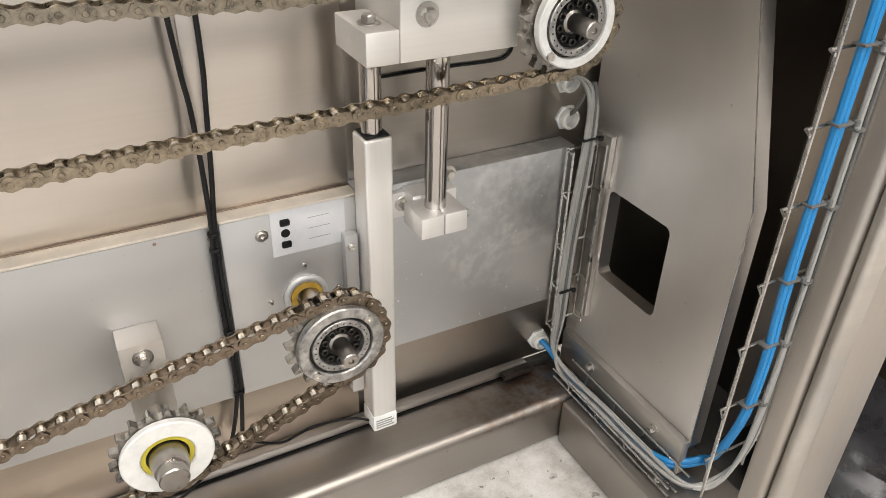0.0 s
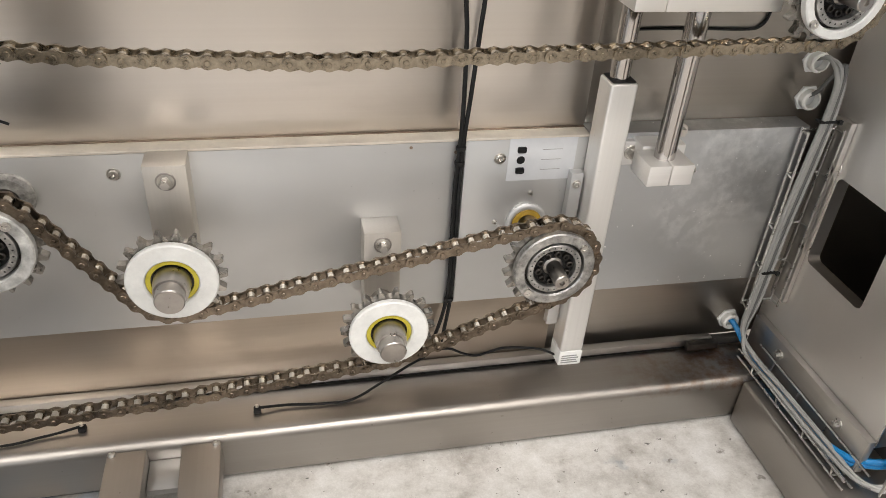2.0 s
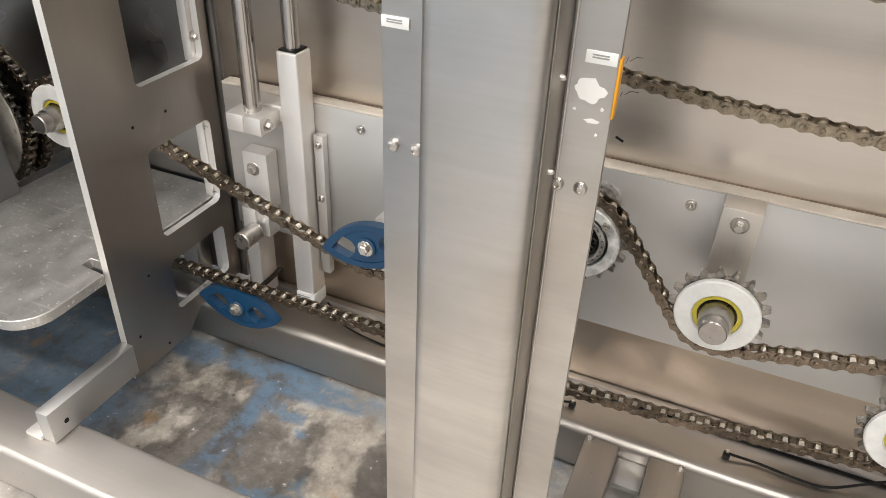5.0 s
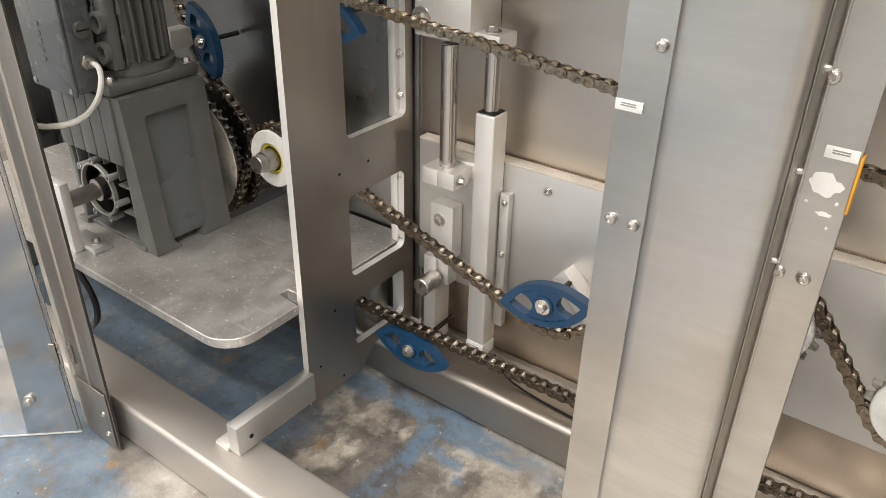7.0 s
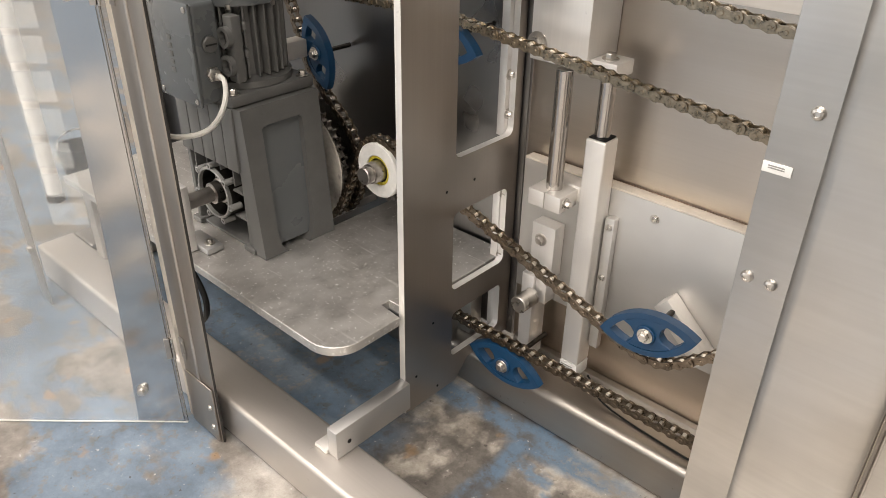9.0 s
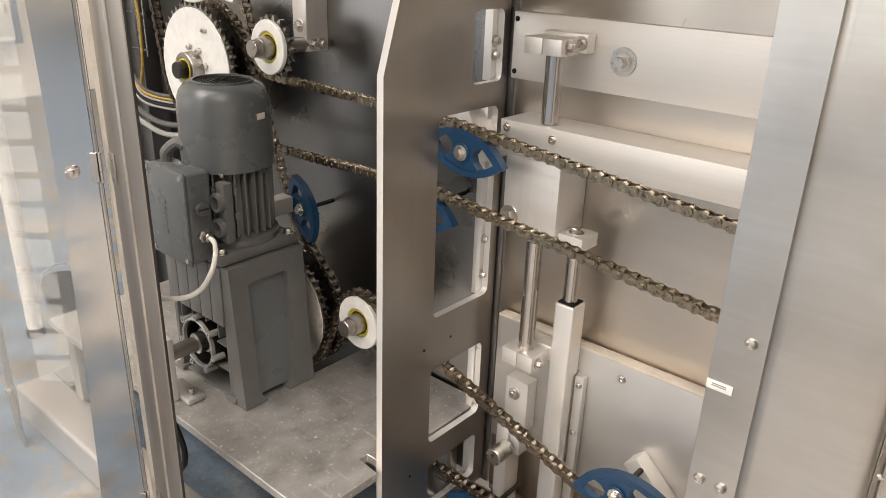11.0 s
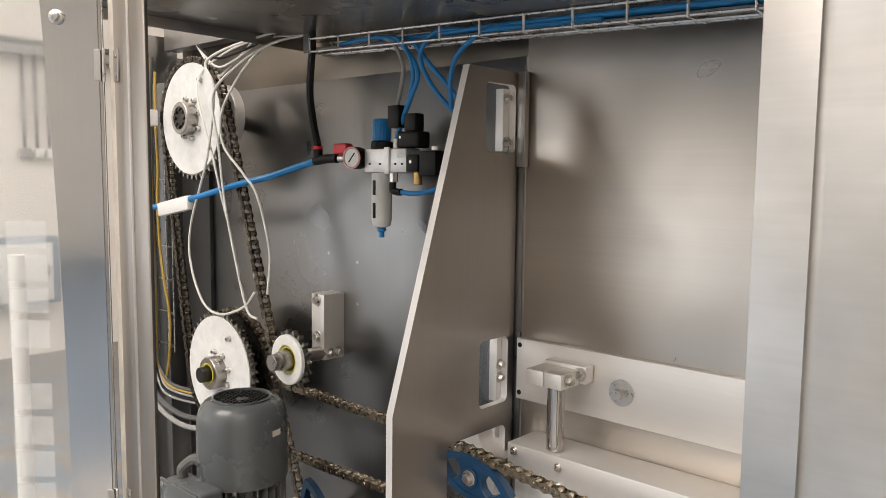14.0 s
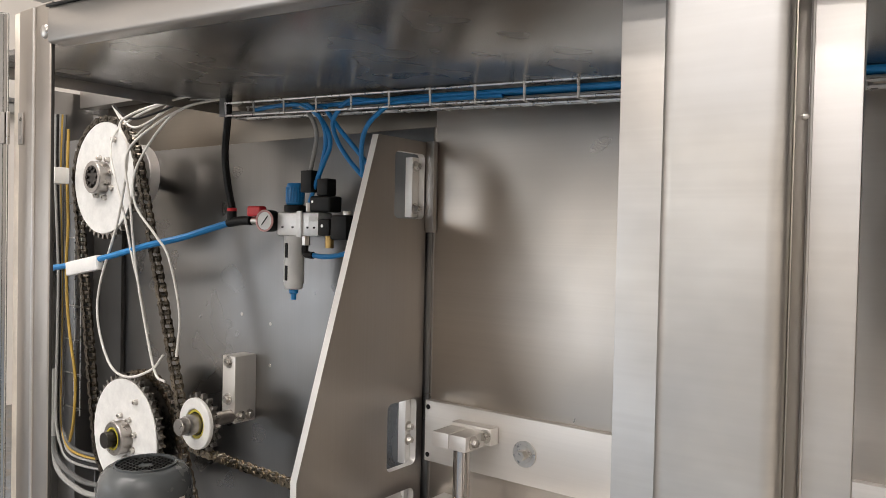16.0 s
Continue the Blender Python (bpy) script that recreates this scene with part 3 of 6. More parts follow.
for x0, x1 in ((-1.195, 0.1605), (0.1635, 0.358)):
    Build().box(x0, x1, 0.918, 0.9475, 0.279, 0.5785, 0.0012).done("panel_plate", PANEL, panel)
    Build().box(x0, x1, 0.9178, 0.9475, 0.5787, 0.583, 0.0012).done("ledge", LEDGE, panel, "dusty top edge, paled cream for the light it catches")
    Build().box(x0, x1, 0.9440, 0.9477, 0.5832, 0.5846, 0.0004).done("dirty_joint", RUST, panel, "brown dirt line along the wall")
Build().box(0.36, 0.74, 0.918, 0.9595, 0.280, 0.583, 0.0012).done("panel_plate", MOTTLE, panel, "scuffed aluminium plate")
for x, z in ((0.218, 0.548), (-0.33, 0.549), (-0.9, 0.548)):
    socket(panel, (x, 0.918, z), 0.007)
for x, z, r in ((-0.593, 0.452, 0.007), (-0.585, 0.428, 0.007), (-0.602, 0.396, 0.007), (-0.472, 0.557, 0.003), (0.081, 0.572, 0.0025), (0.149, 0.562, 0.003)):
    Build().cyl((x, 0.918, z), r, -0.0002, -0.0012, "y", 16, 0.0003).done("plug", RUST, panel)


# ---- posts ----
def front_post(x0, x1, b0, b1, yf, yb, label):
    """A wide front post: a flat flange with a rounded square tube before it and small screws down the tube's side."""
    t = thing("front_post", ((x0 + x1) / 2, yb, 0.108), label, "post")
    Build().box(x0, x1, yb, yb + 0.006, 0.108, 1.93, 0.0015).done("flange", STEEL, t)
    Build().box(b0, b1, yf, yb - 0.0004, 0.108, 1.93, 0.013, 6).done("square_tube", STEEL, t)
    # thin strip added to put the shade of the tube's side into colour
    Build().box(b1 + 0.0003, b1 + 0.0018, yf + 0.016, yb - 0.0006, 0.108, 1.93, 0.0005).done("side_shade", DULL, t, "darker strip standing for the tube's shaded side")
    Build().tube([(b1 + 0.0036, yb - 0.001, 0.11), (b1 + 0.0036, yb - 0.001, 1.92)], 0.0014, 8, 1).done("fold", STEEL, t)
    for z in (0.840, 0.9165, 0.993, 1.30, 1.62):
        button(t, (b1 + 0.0018, yb - 0.020, z), 0.0026, "x", 1)
    return t


PY = 0.389
post = front_post(-0.573, -0.3795, -0.5140, -0.4185, 0.330, PY, "wide brushed stainless steel post with bolted side flanges")
for x in (-0.562, -0.540, -0.4135, -0.394):
    button(post, (x, PY, 0.8215), 0.0058)
for x in (-0.540, -0.413):
    button(post, (x, PY, 0.983), 0.0058)


# ---- sprockets and chains ----
PITCH = 0.0226
CY = 0.80


def toothed(n, pr):
    """The outline of a roller-chain sprocket."""
    out = []
    for k in range(n):
        a = 2 * math.pi * k / n
        s = 2 * math.pi / n
        for f, r in ((-0.40, pr - 0.0068), (-0.25, pr - 0.0050), (-0.17, pr - 0.0010), (-0.115, pr + 0.0035), (-0.055, pr + 0.0052), (0.055, pr + 0.0052), (0.115, pr + 0.0035), (0.17, pr - 0.0010), (0.25, pr - 0.0050), (0.40, pr - 0.0068)):
            out.append((r * math.cos(a + f * s), r * math.sin(a + f * s)))
    return out


def radius(n):
    return PITCH / 2 / math.sin(math.pi / n)


def tooth_ring(t, x, z, n, y=CY, w=0.0125):
    Build().prism(toothed(n, radius(n)), lambda u, v: Vector((x + u, y - w / 2, z + v)), Vector((0, w, 0))).done("tooth_ring", TOOTH, t)


def idler(x, z, n, back, label, tip=0.741):
    """A toothed wheel with a white face, a yellow seal and a shaft end, running on a pin."""
    t = thing("idler_sprocket", (x, CY, z), label, "sprocket", "chain wheels")
    tooth_ring(t, x, z, n)
    pr = radius(n)
    Build().lathe([(0.036, 0), (pr - 0.008, 0), (pr - 0.006, -0.002), (pr - 0.006, -0.009), (pr - 0.008, -0.011), (0.036, -0.011), (0.034, -0.009), (0.034, 0)], (x, CY - 0.0064, z), "y", 40).done("white_disc", WHITE, t)
    Build().lathe([(0.0275, 0), (0.0335, 0), (0.0335, -0.006), (0.0275, -0.006), (0.0275, 0)], (x, CY - 0.0075, z), "y", 36).done("seal_ring", YELLOW, t)
    # dark ring fills the space between seal and shaft, in place of its shade
    Build().lathe([(0.017, 0), (0.0273, 0), (0.0273, -0.003), (0.017, -0.003), (0.017, 0)], (x, CY - 0.0070, z), "y", 32).done("bearing_gap", OXIDE, t, "dark ring standing for the shaded gap round the shaft")
    Build().lathe([(0, back - CY), (0.0165, back - CY), (0.0165, -0.012), (0.0243, -0.012), (0.0243, -0.024), (0.0222, -0.040), (0.0192, -0.0405), (0.0192, tip - CY + 0.002), (0.0178, tip - CY), (0, tip - CY)], (x, CY, z), "y", 32).done("shaft", SHAFT, t)
    return t


def hub_sprocket(x, z, n, label, ring, rim=0.007, back=0.92):
    """A driven wheel: face ring, dark gap, drilled dial ring and a recessed clamping bush full of socket screws."""
    t = thing("drive_sprocket", (x, CY, z), label, "sprocket", "chain wheels")
    tooth_ring(t, x, z, n)
    pr = radius(n)
    Build().lathe([(0.0455, 0), (pr - rim - 0.002, 0), (pr - rim, -0.002), (pr - rim, -0.012), (pr - rim - 0.002, -0.014), (0.0475, -0.014), (0.0455, -0.012), (0.0455, 0)], (x, CY - 0.0064, z), "y", 44).done("face_ring", ring, t)
    # black disc gives the gap between the rings its shade by colour
    Build().cyl((x, CY, z), 0.0454, -0.0063, -0.0080, "y", 40, 0.0002).done("gap_plate", OXIDE, t)
    Build().lathe([(0.0325, 0), (0.0415, 0), (0.0415, -0.0095), (0.0405, -0.0105), (0.0335, -0.0105), (0.0325, -0.0095), (0.0325, 0)], (x, CY - 0.0082, z), "y", 40).done("dial_ring", GRIMY, t)
    for k in range(26):
        a = 2 * math.pi * k / 26
        Build().cyl((x + 0.037 * math.cos(a), CY - 0.0187, z + 0.037 * math.sin(a)), 0.0013, 0, -0.0003, "y", 8, 0.0001).done("dial_hole", BLACK, t)
    Build().cyl((x, CY, z), 0.0318, -0.0082, -0.0100, "y", 32, 0.0004).done("clamp_bush", BLACK, t)
    for k in range(10):
        a = 2 * math.pi * k / 10 + 0.2
        Build().lathe([(0.0052, 0), (0.0052, -0.006), (0.0046, -0.0066), (0.0030, -0.0066), (0.0030, -0.002), (0, -0.002)], (x + 0.0240 * math.cos(a), CY - 0.0100, z + 0.0240 * math.sin(a)), "y", 12).done("bush_screw", OXIDE, t)
    Build().lathe([(0, back - CY), (0.015, back - CY), (0.015, -0.010), (0.0115, -0.012), (0.0115, -0.052), (0.0100, -0.0535), (0.004, -0.0535), (0.0035, -0.049), (0, -0.049)], (x, CY, z), "y", 28).done("shaft", SHAFT, t)
    for a in (0.75, 3.9):
        b = Build()
        b.lathe([(0.0058, 0), (0.0058, -0.004), (0.003, -0.004), (0.003, -0.002), (0, -0.002)], (x + 0.0525 * math.cos(a), CY - 0.0204, z + 0.0525 * math.sin(a)), "y", 14)
        b.done("ring_screw", BOLT, t)
    return t


def belt(wheels):
    """The closed line of a chain round wheels (x, z, radius, +1 counter-clockwise or -1 clockwise)."""
    pts = []
    n = len(wheels)
    ang = []
    for k in range(n):
        a, b = wheels[k], wheels[(k + 1) % n]
        dx, dz = b[0] - a[0], b[1] - a[1]
        ang.append(math.atan2(dz, dx) - math.asin((b[2] * b[3] - a[2] * a[3]) / math.hypot(dx, dz)))
    for k in range(n):
        x, z, r, d = wheels[k]
        t0, t1 = ang[k - 1], ang[k]
        turn = (t1 - t0) % (2 * math.pi) if d > 0 else -((t0 - t1) % (2 * math.pi))
        if abs(turn) > 1.9 * math.pi:
            turn = 0
        steps = max(1, int(abs(turn) / 0.12))
        for s in range(steps + 1):
            th = t0 + turn * s / steps
            pts.append((x + r * d * math.sin(th), z - r * d * math.cos(th)))
    return pts


def link_meshes(metal):
    def plate(b, y0, y1, half, r, waist):
        pts = []
        for sx in (1, -1):
            for k in range(7):
                a = -math.pi / 2 + math.pi * k / 6
                pts.append((sx * (half + r * math.cos(a)), sx * r * math.sin(a)))
            pts.append((0, sx * waist))
        b.prism(pts, lambda u, v: Vector((u, y0, v)), Vector((0, y1 - y0, 0)))

    out = []
    for outer in (True, False):
        b = Build()
        h = PITCH / 2
        if outer:
            for y0, y1 in ((-0.0118, -0.0093), (0.0093, 0.0118)):
                plate(b, y0, y1, h, 0.0082, 0.0054)
            for s in (-1, 1):
                b.cyl((s * h, 0, 0), 0.0036, -0.0135, 0.0135, "y", 8, 0.0006)
        else:
            for y0, y1 in ((-0.0091, -0.0067), (0.0067, 0.0091)):
                plate(b, y0, y1, h, 0.0085, 0.0058)
            for s in (-1, 1):
                b.cyl((s * h, 0, 0), 0.0069, -0.0066, 0.0066, "y", 12, 0.0005)
        bm = b.bm
        bmesh.ops.recalc_face_normals(bm, faces=bm.faces)
        me = bpy.data.meshes.new("outer_link" if outer else "inner_link")
        bm.to_mesh(me)
        bm.free()
        me.materials.append(metal)
        me.materials.append(PINM)
        for q in me.polygons:
            c = q.center
            if not outer and abs(c.y) < 0.0066:
                q.material_index = 1
        out.append(me)
    return out


CLEAN, OILY = link_meshes(CHAINM), link_meshes(CHAIN_OILY)


def chain(wheels, y, label, links=OILY):
    """A roller chain laid along the belt line, link by link."""
    pts = belt(wheels)
    pts.append(pts[0])
    dist = [0.0]
    for a, b in zip(pts, pts[1:]):
        dist.append(dist[-1] + math.hypot(b[0] - a[0], b[1] - a[1]))
    n = 2 * round(dist[-1] / PITCH / 2)
    at = [(float(np.interp(dist[-1] * k / n, dist, [p[0] for p in pts])), float(np.interp(dist[-1] * k / n, dist, [p[1] for p in pts]))) for k in range(n + 1)]
    t = thing("roller_chain", (at[0][0], y, at[0][1]), label, "chain", "drive chains")
    for k in range(n):
        (x0, z0), (x1, z1) = at[k], at[k + 1]
        d = math.hypot(x1 - x0, z1 - z0)
        c, s = (x1 - x0) / d, (z1 - z0) / d
        ob = new("link", links[0] if k % 2 else links[1])
        ob.parent = t
        ob.matrix_local = Matrix(((c, 0, -s, (x0 + x1) / 2 - at[0][0]), (0, 1, 0, 0), (s, 0, c, (z0 + z1) / 2 - at[0][1]), (0, 0, 0, 1)))
    return t


R18, R19 = radius(18), radius(19)
# the wheels, right to left
hub_sprocket(0.608, 0.83, 19, "white-faced toothed wheel on a dark clamping bush", WHITE, 0.011)
hub_sprocket(0.276, 0.434, 19, "steel toothed wheel with slotted ring and clamping bush", GRIMY)
idler(0.034, 0.336, 18, 0.915, "white-faced idler sprocket with yellow seal on a steel pin")
idler(-0.255, 0.456, 18, 0.915, "white-faced idler sprocket with yellow seal on a steel pin")
hub_sprocket(-0.467, 0.523, 19, "worn grimy toothed wheel with dark clamping bush", WORN_RING)
idler(-1.768, 1.078, 18, 0.915, "white-faced idler sprocket with yellow seal on a steel pin")
idler(-1.488, 0.500, 19, 0.94, "white-faced idler sprocket beside the gear motor")

GN = 43
RG = radius(GN)


def big_wheel(x, z, label, double):
    t = thing("large_sprocket", (x, CY, z), label, "sprocket", "chain wheels")
    tooth_ring(t, x, z, GN)
    if double:
        tooth_ring(t, x, z, GN, CY + 0.045)
    face = GREASY if z < 0.6 else WHITE
    Build().lathe([(0, 0), (RG - 0.010, 0), (RG - 0.009, -0.001), (RG - 0.009, -0.003), (RG - 0.010, -0.004), (0, -0.004)], (x, CY - 0.0064, z), "y", 56).done("white_disc", face, t)
    Build().lathe([(0, -0.0042), (0.042, -0.0042), (0.042, -0.034), (0.040, -0.036), (0.030, -0.036), (0.030, -0.030), (0, -0.030)], (x, CY - 0.006, z), "y", 36).done("hub", SHAFT, t)
    for k, d in ((0, 0.053), (1, 0.053), (2, 0.053), (3, 0.053), (4, 0.053), (5, 0.053), (6, 0.053), (7, 0.053), (1, 0.112)):
        a = math.pi * k / 4 + 0.25
        Build().lathe([(0.0080, 0), (0.0080, -0.0015), (0.0064, -0.0016), (0.0064, -0.010), (0.0056, -0.011), (0.0030, -0.011), (0.0030, -0.006), (0, -0.006)],
                      (x + d * math.cos(a), CY - 0.0104, z + d * math.sin(a)), "y", 14).done("socket_screw", BOLT, t)
    return t


G1, G2, G3 = (-2.075, 0.993), (-2.19, 1.652), (-1.765, 0.440)
gw = big_wheel(*G1, "large white toothed wheel with bearing hub", True)
Build().lathe([(0.024, 0), (0.0285, 0), (0.0285, -0.004), (0.024, -0.004), (0.024, 0)], (G1[0], CY - 0.038, G1[1]), "y", 28).done("seal_ring", YELLOW, gw)
Build().cyl((G1[0], CY, G1[1]), 0.020, 0.14, -0.064, "y", 28).done("shaft", OXIDE, gw)
hw = big_wheel(*G2, "large white toothed wheel with clamping bush", False)
for k in range(8):
    a = 2 * math.pi * k / 8
    Build().cyl((G2[0] + 0.022 * math.cos(a), CY - 0.0400, G2[1] + 0.022 * math.sin(a)), 0.005, 0, -0.005, "y", 10).done("bush_screw", OXIDE, hw)
Build().cyl((G2[0], CY, G2[1]), 0.0295, -0.0362, -0.040, "y", 28).done("clamp_bush", OXIDE, hw)
Build().cyl((G2[0], CY, G2[1]), 0.02, 0.14, -0.036, "y", 24).done("shaft", OXIDE, hw)
Build().cyl((G2[0] + 0.02, 0.86, G2[1] + 0.01), 0.085, 0, 0.03, "y", 40, 0.002).done("bearing_housing", ALU, hw)
big_wheel(*G3, "large white toothed wheel on the gearbox shaft", True)

chain([(0.608, 0.83, R19, 1), (0.1, 6.889, 6.0, -1), (-1.234, 0.912, 0.087, 1), (-1.768, 1.078, R18, -1), (*G2, RG, 1), (*G1, RG, 1), (-1.315, 0.775, 0.086, -1), (-0.1, 2.745, 2.0, 1)], CY,
      "long tan steel roller chain of the upper drive", CLEAN)
chain([(0.276, 0.434, R19, 1), (-0.255, 0.456, R18, -1), (-0.467, 0.523, R19, 1), (-0.819, 0.452, 0.106, -1), (-1.488, 0.50, R19, 1), (*G3, RG, -1), (-2.05, 0.33, 0.1, 1), (-1.119, 0.118, 0.100, -1), (-0.52, 2.218, 2.0, 1), (0.034, 0.336, R18, 1)], CY,
      "oily steel roller chain of the lower drive")
chain([(*G1, RG, 1), (*G3, RG, 1), (-1.69, 0.70, 0.095, -1)], CY + 0.045, "steel roller chain between motor and upper wheel")


# ---- the right bay: lifting gear, brackets, cables ----
def idler_bracket(x, z0, z1, zb, label):
    t = thing("idler_bracket", (x, 0.918, z0), label, "bracket", "idler brackets")
    Build().box(x - 0.028, x + 0.028, 0.872, 0.9178, z0, z1, 0.0012).done("block", BRACKET, t)
    bolt(t, (x, 0.872, zb), 0.0125, h=0.011)
    Build().cyl((x, 0.872, zb), 0.0135, -0.0002, -0.0019, "y", 20, 0.0003).done("washer", SHAFT, t)
    return t


idler_bracket(-0.257, 0.428, 0.582, 0.559, "milled aluminium bracket block holding an idler pin")
idler_bracket(0.035, 0.308, 0.457, 0.436, "milled aluminium bracket block holding an idler pin")

plate = thing("rating_plate", (0.288, 0.918, 0.51), "printed silver rating plate with black squares and a dot", "label plate")
Build().box(0.231, 0.339, 0.9168, 0.9178, 0.509, 0.580, 0.0004).done("foil", LABEL, plate)
for z, kind in ((0.562, 0), (0.5445, 1), (0.527, 0)):
    b = Build()
    if kind:
        b.cyl((0.251, 0.9168, z), 0.0066, 0, -0.0006, "y", 20, 0.0001)
    else:
        b.box(0.244, 0.258, 0.9162, 0.9168, z - 0.005, z + 0.005, 0.0025, 3)
    b.done("printed_mark", BLACK, plate)
for z in (0.561, 0.544, 0.527):
    Build().box(0.284, 0.316, 0.9165, 0.9168, z - 0.0004, z + 0.0004, 0).done("printed_line", CABLE, plate)

bear = thing("bearing_flange", (0.272, 0.918, 0.434), "aluminium bearing flange with an amber shaft seal", "bearing")
Build().lathe([(0.025, 0), (0.034, 0), (0.034, -0.004), (0.031, -0.006), (0.028, -0.007), (0.025, -0.007), (0.025, 0)], (0.272, 0.9178, 0.434), "y", 40).done("flange", PANEL, bear)
Build().lathe([(0.016, 0), (0.0245, 0), (0.0245, -0.009), (0.016, -0.009), (0.016, 0)], (0.272, 0.9178, 0.434), "y", 36).done("seal", SEAL, bear)
for k in range(4):
    a = math.pi / 4 + k * math.pi / 2
    socket(bear, (0.272 + 0.052 * math.cos(a + 0.75), 0.9178, 0.434 + 0.052 * math.sin(a + 0.75)), 0.003)
bear0 = thing("bearing_flange", (-0.467, 0.918, 0.523), "aluminium bearing flange behind the toothed wheel", "bearing")
Build().lathe([(0.017, 0), (0.035, 0), (0.035, -0.006), (0.031, -0.012), (0.017, -0.012), (0.017, 0)], (-0.467, 0.9178, 0.523), "y", 40).done("flange", GRIMY, bear0)


def actuator(x, label):
    """A square lifting column: sleeve, inner tube, side strip and the printed end cap."""
    t = thing("lift_column", (x, 0.917, 0.15), label, "lifting column", "lifting columns")
    Build().box(x - 0.021, x + 0.021, 0.873, 0.917, 0.182, 0.680, 0.004, 3).done("sleeve", ALU_Z, t)
    Build().box(x - 0.0215, x + 0.0215, 0.8725, 0.917, 0.150, 0.1815, 0.003, 2).done("end_cap", PAPER, t, "white printed end cap")
    for k in range(4):
        Build().box(x - 0.017, x + 0.015 - 0.004 * (k % 2), 0.8716, 0.8724, 0.157 + 0.005 * k, 0.159 + 0.005 * k, 0).done("printed_line", CABLE, t)
    Build().box(x - 0.0175, x + 0.0175, 0.8765, 0.9135, 0.6802, 0.683, 0.001).done("wiper", BLACK, t)
    Build().cyl((x - 0.001, 0.895, 0), 0.0145, 0.683, 0.797, "z", 28).done("inner_tube", CHROME, t)
    return t


def rod_clamp(t, x, z0, z1, yb):
    """A split clamp block round a guide rod, bolted back to the wall."""
    Build().box(x - 0.036, x - 0.0006, 0.822, 0.880, z0, z1, 0.002).done("clamp_half", ALU, t)
    Build().box(x + 0.0006, x + 0.036, 0.822, 0.880, z0, z1, 0.002).done("clamp_half", ALU, t)
    Build().box(x - 0.022, x + 0.050, 0.8805, yb, z0 + 0.006, z1 + 0.004, 0.002).done("clamp_foot", ALU, t)
    bolt(t, (x + 0.036, 0.840, (z0 + z1) / 2), 0.012, "x", 1)


for x, side, nm in ((0.376, -1, "right"), (-1.014, 1, "left")):
    c = actuator(x, "silver square lifting column with white end cap")
    sx = x + side * 0.034
    Build().box(sx - 0.010, sx + 0.010, 0.902, 0.9175, 0.225, 0.525, 0.001).done("side_strip", PANEL, c)
    for z in (0.506, 0.395):
        socket(c, (sx, 0.902, z), 0.0055)
    g = thing("guide_rod", (x + 0.073 if nm == "right" else x - 0.064, 0.855, 0.54), "polished steel guide rod in a split aluminium clamp", "guide rod", "guide rods")
    gx = 0.451 if nm == "right" else -1.078
    Build().cyl((gx, 0.853, 0), 0.0155, 0.560, 0.80, "z", 32).done("rod", CHROME, g)
    rod_clamp(g, gx, 0.541, 0.574, 0.9175)
    if nm == "right":
        Build().box(0.407, 0.443, 0.906, 0.9175, 0.534, 0.574, 0.001).done("lug", ALU, g)
        bolt(g, (0.425, 0.906, 0.556), 0.013)
        bolt(g, (0.50, 0.906, 0.590), 0.013)

lift = thing("lift_block", (0.44, 0.95, 0.80), "milled aluminium lifting block on the guide rod", "lifting block")
Build().box(0.3835, 0.548, 0.820, 0.9595, 0.797, 0.93, 0.002).done("block", ALU, lift)
Build().box(0.340, 0.3832, 0.820, 0.920, 0.797, 0.838, 0.002).done("nut_block", ALU, lift)
bolt(lift, (0.36, 0.858, 0.838), 0.016, "z", 1)
bolt(lift, (0.418, 0.820, 0.852), 0.0165)
Build().tube([(0.40, 0.9572, 0.731), (0.50, 0.9572, 0.732), (0.595, 0.9572, 0.730), (0.622, 0.9572, 0.735), (0.632, 0.9572, 0.755), (0.633, 0.9572, 0.80)], 0.0022, 6).done("cable", BLACK, tagged(thing("wall_cable", (0.4, 0.9572, 0.731), "thin black cable along the wall", "cable"), ""))

# left bay counterpart with cross bar
lift2 = thing("lift_block", (-1.09, 0.94, 0.80), "milled aluminium lifting block with long cross bar", "lifting block")
Build().box(-1.155, -1.037, 0.852, 0.9475, 0.803, 0.950, 0.002).done("block", ALU_Z, lift2)
Build().box(-1.175, -0.40, 0.855, 0.9475, 0.9505, 1.012, 0.002).done("cross_bar", ALU, lift2, "long milled aluminium bar")
Build().box(-1.0365, -0.985, 0.862, 0.918, 0.798, 0.824, 0.002).done("nut_block", ALU, lift2)
bolt(lift2, (-1.012, 0.885, 0.824), 0.016, "z", 1)
bolt(lift2, (-1.140, 0.852, 0.832), 0.023)
for x, z in ((-1.062, 0.992), (-1.160, 0.998), (-1.062, 0.958)):
    socket(lift2, (x, 0.855, z), 0.006)
top = thing("top_bar", (-0.95, 0.94, 1.07), "broad white anodised aluminium bar bolted to the wall", "mounting bar")
Build().box(-1.215, -0.40, 0.932, 0.9478, 1.072, 1.193, 0.0015).done("bar", ALU, top)
bolt(top, (-0.983, 0.9285, 1.129), 0.0175, h=0.012)
Build().cyl((-0.983, 0.932, 1.129), 0.024, 0, -0.0035, "y", 28, 0.0005).done("washer", BOLT, top)
for z in (1.085, 1.18):
    Build().cyl((-1.207, 0.932, z), 0.005, 0, -0.001, "y", 14, 0.0002).done("plug", BLACK, top)
tg = thing("guide_rod", (-1.085, 0.88, 1.01), "polished steel guide rod in a split aluminium clamp", "guide rod", "guide rods")
Build().cyl((-1.086, 0.880, 0), 0.0158, 1.013, 1.140, "z", 32).done("rod", CHROME, tg)
